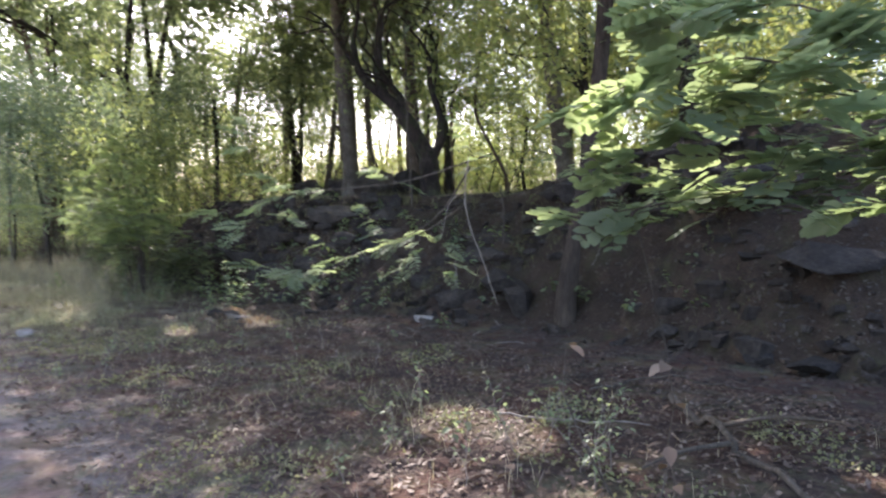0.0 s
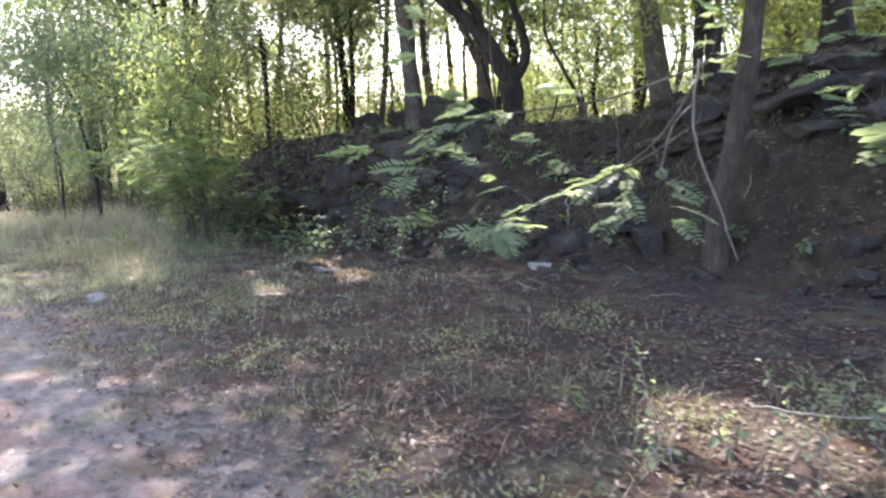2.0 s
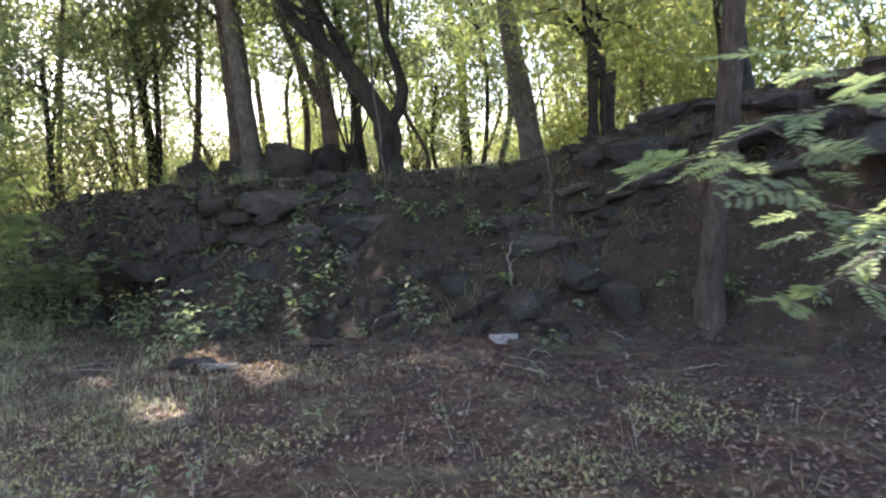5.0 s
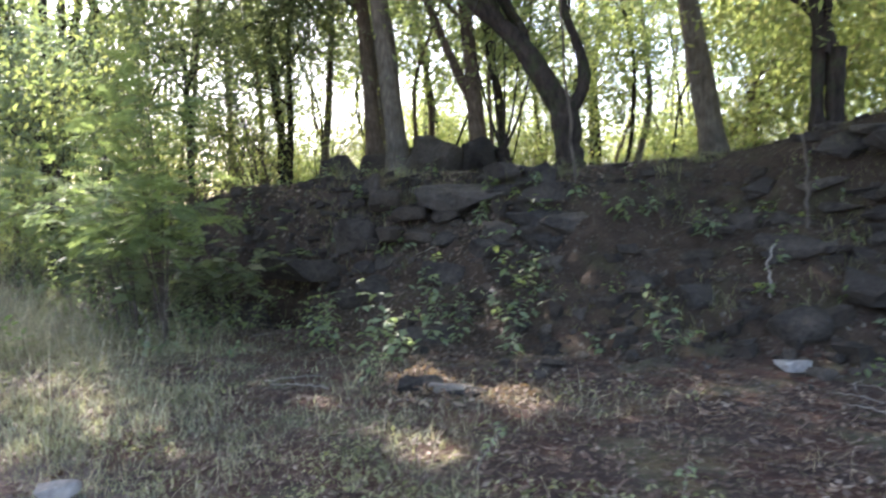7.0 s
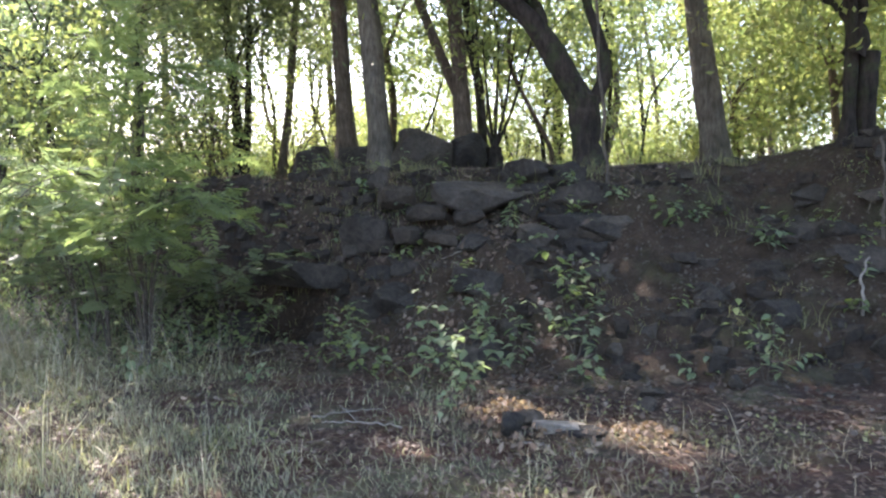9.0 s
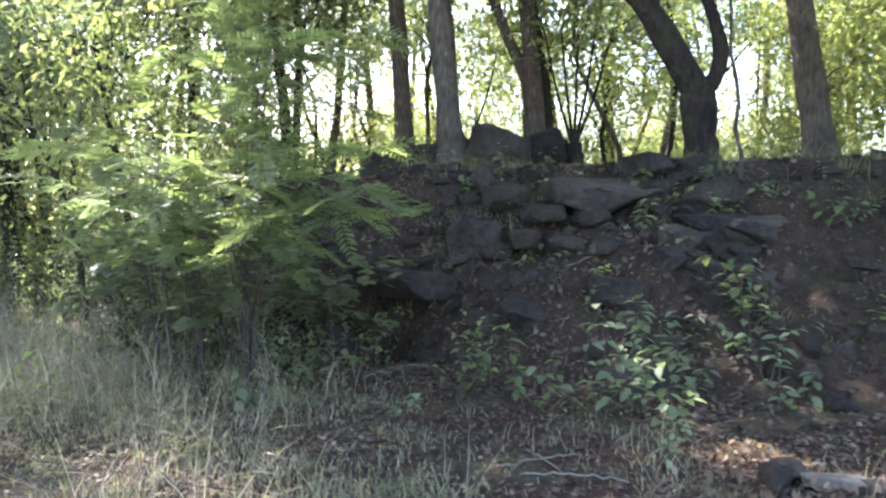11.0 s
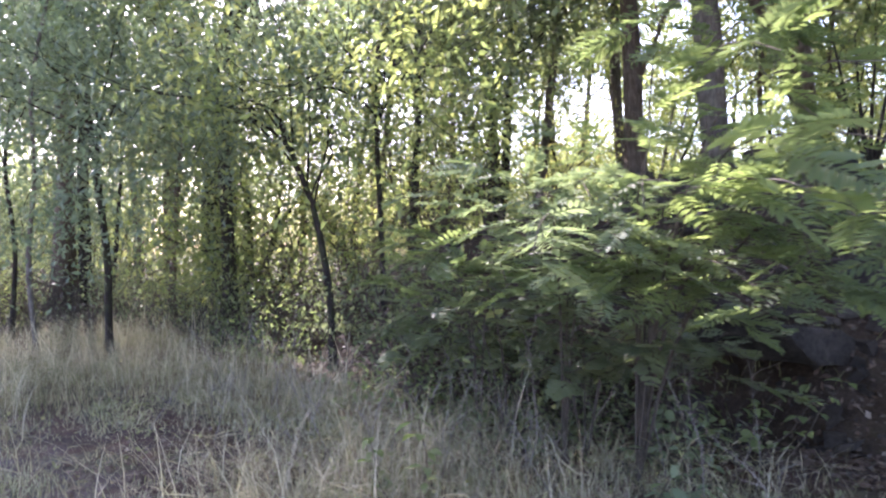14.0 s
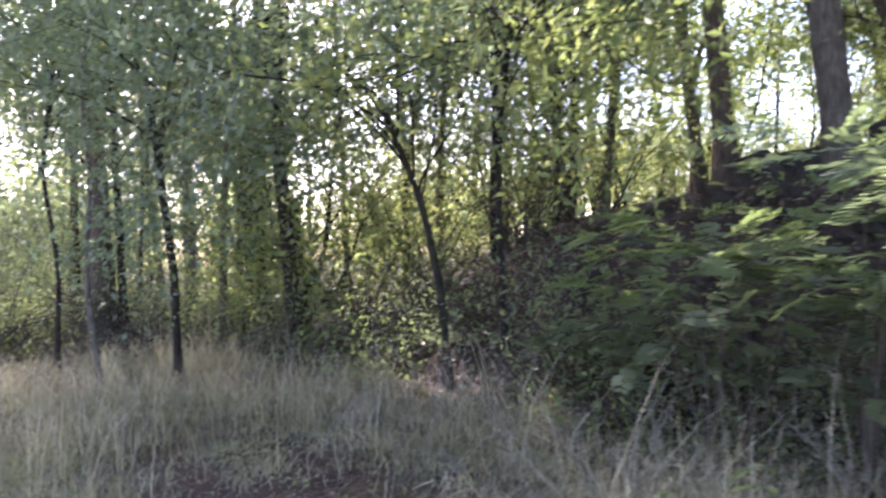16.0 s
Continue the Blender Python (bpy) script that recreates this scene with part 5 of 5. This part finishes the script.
litter("fallen_leaves", "brown and tan dry leaves strewn over the verge", 46000, -11, 5, 0.8, 5.3, 0.038, LEAF_DRY, 1)
litter("fallen_leaves", "dry leaves lodged on the slope of the bank", 22000, -9, 5, 4.5, 10, 0.042, LEAF_SLOPE, 3)
litter("fallen_leaves", "red-brown leaf litter under the thin trees", 16000, -17, -6, 4.6, 9.5, 0.055, LEAF_DRY, 9)
litter("dry_straws", "bleached straws and leaf stalks lying on the litter", 5000, -11, 5, 0.9, 5.6, 0.13, LEAF_DRY, 7, 0.016, 0.09)
litter("fallen_leaves", "scattered dry leaves on the trodden track", 5000, -12, 4, -1.5, 1.4, 0.04, LEAF_DRY, 5)


# ---- low creeping weeds of the verge ----
wx, wy = scatter(4200, -12, 4, 1.0, 4.6, 51)
wr = np.random.default_rng(52)
ok = (fbm(wx * 1.4, wy * 1.4, 3, 44) > 0.23) & (wy < np.interp(wx, FOOT_X, FOOT_Y) - 0.3)
wx, wy = np.repeat(wx[ok], 12), np.repeat(wy[ok], 12)
wx, wy = wx + wr.normal(size=len(wx)) * 0.07, wy + wr.normal(size=len(wy)) * 0.07
v, f = leaf_cloud(np.stack([wx, wy, height(wx, wy) + wr.uniform(0.01, 0.06, len(wx))], 1), 0.03, 0.0, 0.6, 53)
tagged(new("creeping_weeds", mesh_of("creeping_weeds", v, f, GRASS_GREEN, False)), "low green creeping weeds in patches on the verge", "weeds", kind="stuff")


# ---- grass ----
def grass(name, label, x, y, high, thin, mat, seed, lean=0.5):
    """Bent tapering blades of four points a side, standing at the places given."""
    n = len(x)
    r = np.random.default_rng(seed)
    h = high * r.uniform(0.3, 1.5, n) * np.clip(1 + 1.5 * fbm(x * 1.8, y * 1.8, 3, 33), 0.35, 1.9)
    a = r.uniform(0, 2 * math.pi, n)
    bendy = lean * r.uniform(0.2, 1.3, n)
    dirn = np.stack([np.cos(a), np.sin(a), 0 * a], 1)
    side = np.stack([-np.sin(a), np.cos(a), 0 * a], 1)
    foot = np.stack([x, y, height(x, y) - 0.01], 1)
    rows = []
    for s, w in ((0, 1.0), (0.4, 0.8), (0.75, 0.5), (1.0, 0.08)):
        c = foot + dirn * (h * bendy * s ** 2)[:, None] + np.array([0, 0, 1.0]) * (h * s * (1 - 0.25 * bendy * s))[:, None]
        rows += [c - side * thin * w * 0.5, c + side * thin * w * 0.5]
    v = np.stack(rows, 1).reshape(-1, 3)
    base = np.arange(n)[:, None] * 8
    q = np.concatenate([base + np.array([[2 * i, 2 * i + 1, 2 * i + 3, 2 * i + 2]]) for i in range(3)])
    tagged(new(name, mesh_of(name, v, q, mat, False)), label, "grass", kind="stuff")


def tufts(n, per, x0, x1, near, far, spread, seed, fade=None, least=0.0):
    x, y = scatter(n, x0, x1, near, far, seed)
    r = np.random.default_rng(seed + 2)
    patchy = fbm(x * 1.1, y * 1.1, 4, 40) + r.normal(size=len(x)) * 0.28
    keep = (patchy > least) & (y < np.interp(x, FOOT_X, FOOT_Y) - 0.25 - r.uniform(0, 0.7, len(x)))
    if fade:
        keep &= r.uniform(size=len(x)) < np.clip((fade - x) / 3.0, 0, 1) ** 1.5
    x, y = np.repeat(x[keep], per), np.repeat(y[keep], per)
    return x + r.normal(size=len(x)) * spread, y + r.normal(size=len(y)) * spread


grass("short_grass", "short grey-green grass and weeds along the track", *tufts(7800, 6, -14, 3, 0.8, 3.6, 0.09, 11, 2.6), 0.038, 0.006, GRASS_GREEN, 12, 1.6)
grass("dry_grass", "short dry bleached grass on the verge", *tufts(4200, 5, -14, 2.5, 1.0, 4.4, 0.1, 13, 2.3), 0.075, 0.004, GRASS_DRY, 14, 1.5)
grass("tall_dry_grass", "tall dry tangled grass by the shrubs", *tufts(5600, 6, -17, -4.0, 1.3, 5.0, 0.06, 15, -4.6, -0.1), 0.27, 0.0048, GRASS_DRY, 16, 1.6)
grass("tall_green_grass", "tall grey-green grass by the shrubs", *tufts(4000, 6, -17, -3.6, 1.0, 5.0, 0.07, 17, -4.0, -0.05), 0.12, 0.006, GRASS_GREEN, 18, 0.6)
grass("pale_grass", "short pale grey-green grass matted along the track", *tufts(9000, 7, -12, -3.0, 0.7, 4.2, 0.08, 31, -2.6, -0.3), 0.055, 0.007, GRASS_PALE, 32, 0.9)
grass("pale_grass", "short pale grass at the edge of the trodden track", *tufts(5200, 7, -13, -5.2, 0.0, 1.5, 0.08, 35, -5.0, -0.2), 0.05, 0.006, GRASS_PALE, 36, 1.1)
grass("dry_stalks", "tall bleached grass stalks standing above the verge", *tufts(2200, 2, -16, -5.0, 1.2, 5.2, 0.06, 21, -5.2), 0.45, 0.006, STALK, 22, 0.9)
grass("dry_stalks", "thin dead weed stalks on the verge", *tufts(400, 2, -8, 2.4, 1.6, 4.6, 0.05, 23), 0.16, 0.003, STALK, 24, 0.6)
tx, ty = tufts(2600, 6, -17, -4.5, 1.4, 5.0, 0.12, 25, -4.6)
tr = np.random.default_rng(26)
tall = np.clip(1 + 1.5 * fbm(tx * 1.8, ty * 1.8, 3, 33), 0.35, 1.9)
v, f = leaf_cloud(np.stack([tx, ty, height(tx, ty) + 0.03 + tr.uniform(0, 0.26, len(tx)) * tall], 1), 0.24, -0.15, 0.022, 27)
tagged(new("tangled_hay", mesh_of("tangled_hay", v, f, GRASS_DRY, False)), "fallen dry straws tangled among the tall grass", "grass", kind="stuff")
tx, ty = tufts(1500, 9, -17, -4.2, 1.3, 5.2, 0.1, 28, -4.4, 0.15)
v, f = leaf_cloud(np.stack([tx, ty, height(tx, ty) + tr.uniform(0.02, 0.2, len(tx))], 1), 0.04, 0.0, 0.5, 29)
tagged(new("grass_weeds", mesh_of("grass_weeds", v, f, GRASS_GREEN, False)), "small-leaved green weeds growing among the tall grass", "weeds", kind="stuff")
rr = np.random.default_rng(88)
bx = rr.uniform(-5, 3.2, 5200)
by = np.interp(bx, CREST_X, CREST_Y) + rr.normal(size=5200) * 0.45 - 0.35
ok = fbm(bx * 1.5, by * 1.5, 3, 60) > 0.05
grass("bank_grass", "drooping dry grass along the crest of the bank", bx[ok], by[ok], 0.17, 0.006, GRASS_GREEN, 89, 1.2)
bx = rr.uniform(-6, 3.2, 6000)
by = np.interp(bx, FOOT_X, FOOT_Y) + rr.uniform(0.2, 2.6, 6000)
ok = fbm(bx * 1.3, by * 1.3, 3, 70) > 0.12
grass("bank_grass", "sparse green wisps of grass on the bank slope", bx[ok], by[ok], 0.1, 0.007, GRASS_GREEN, 90, 1.1)
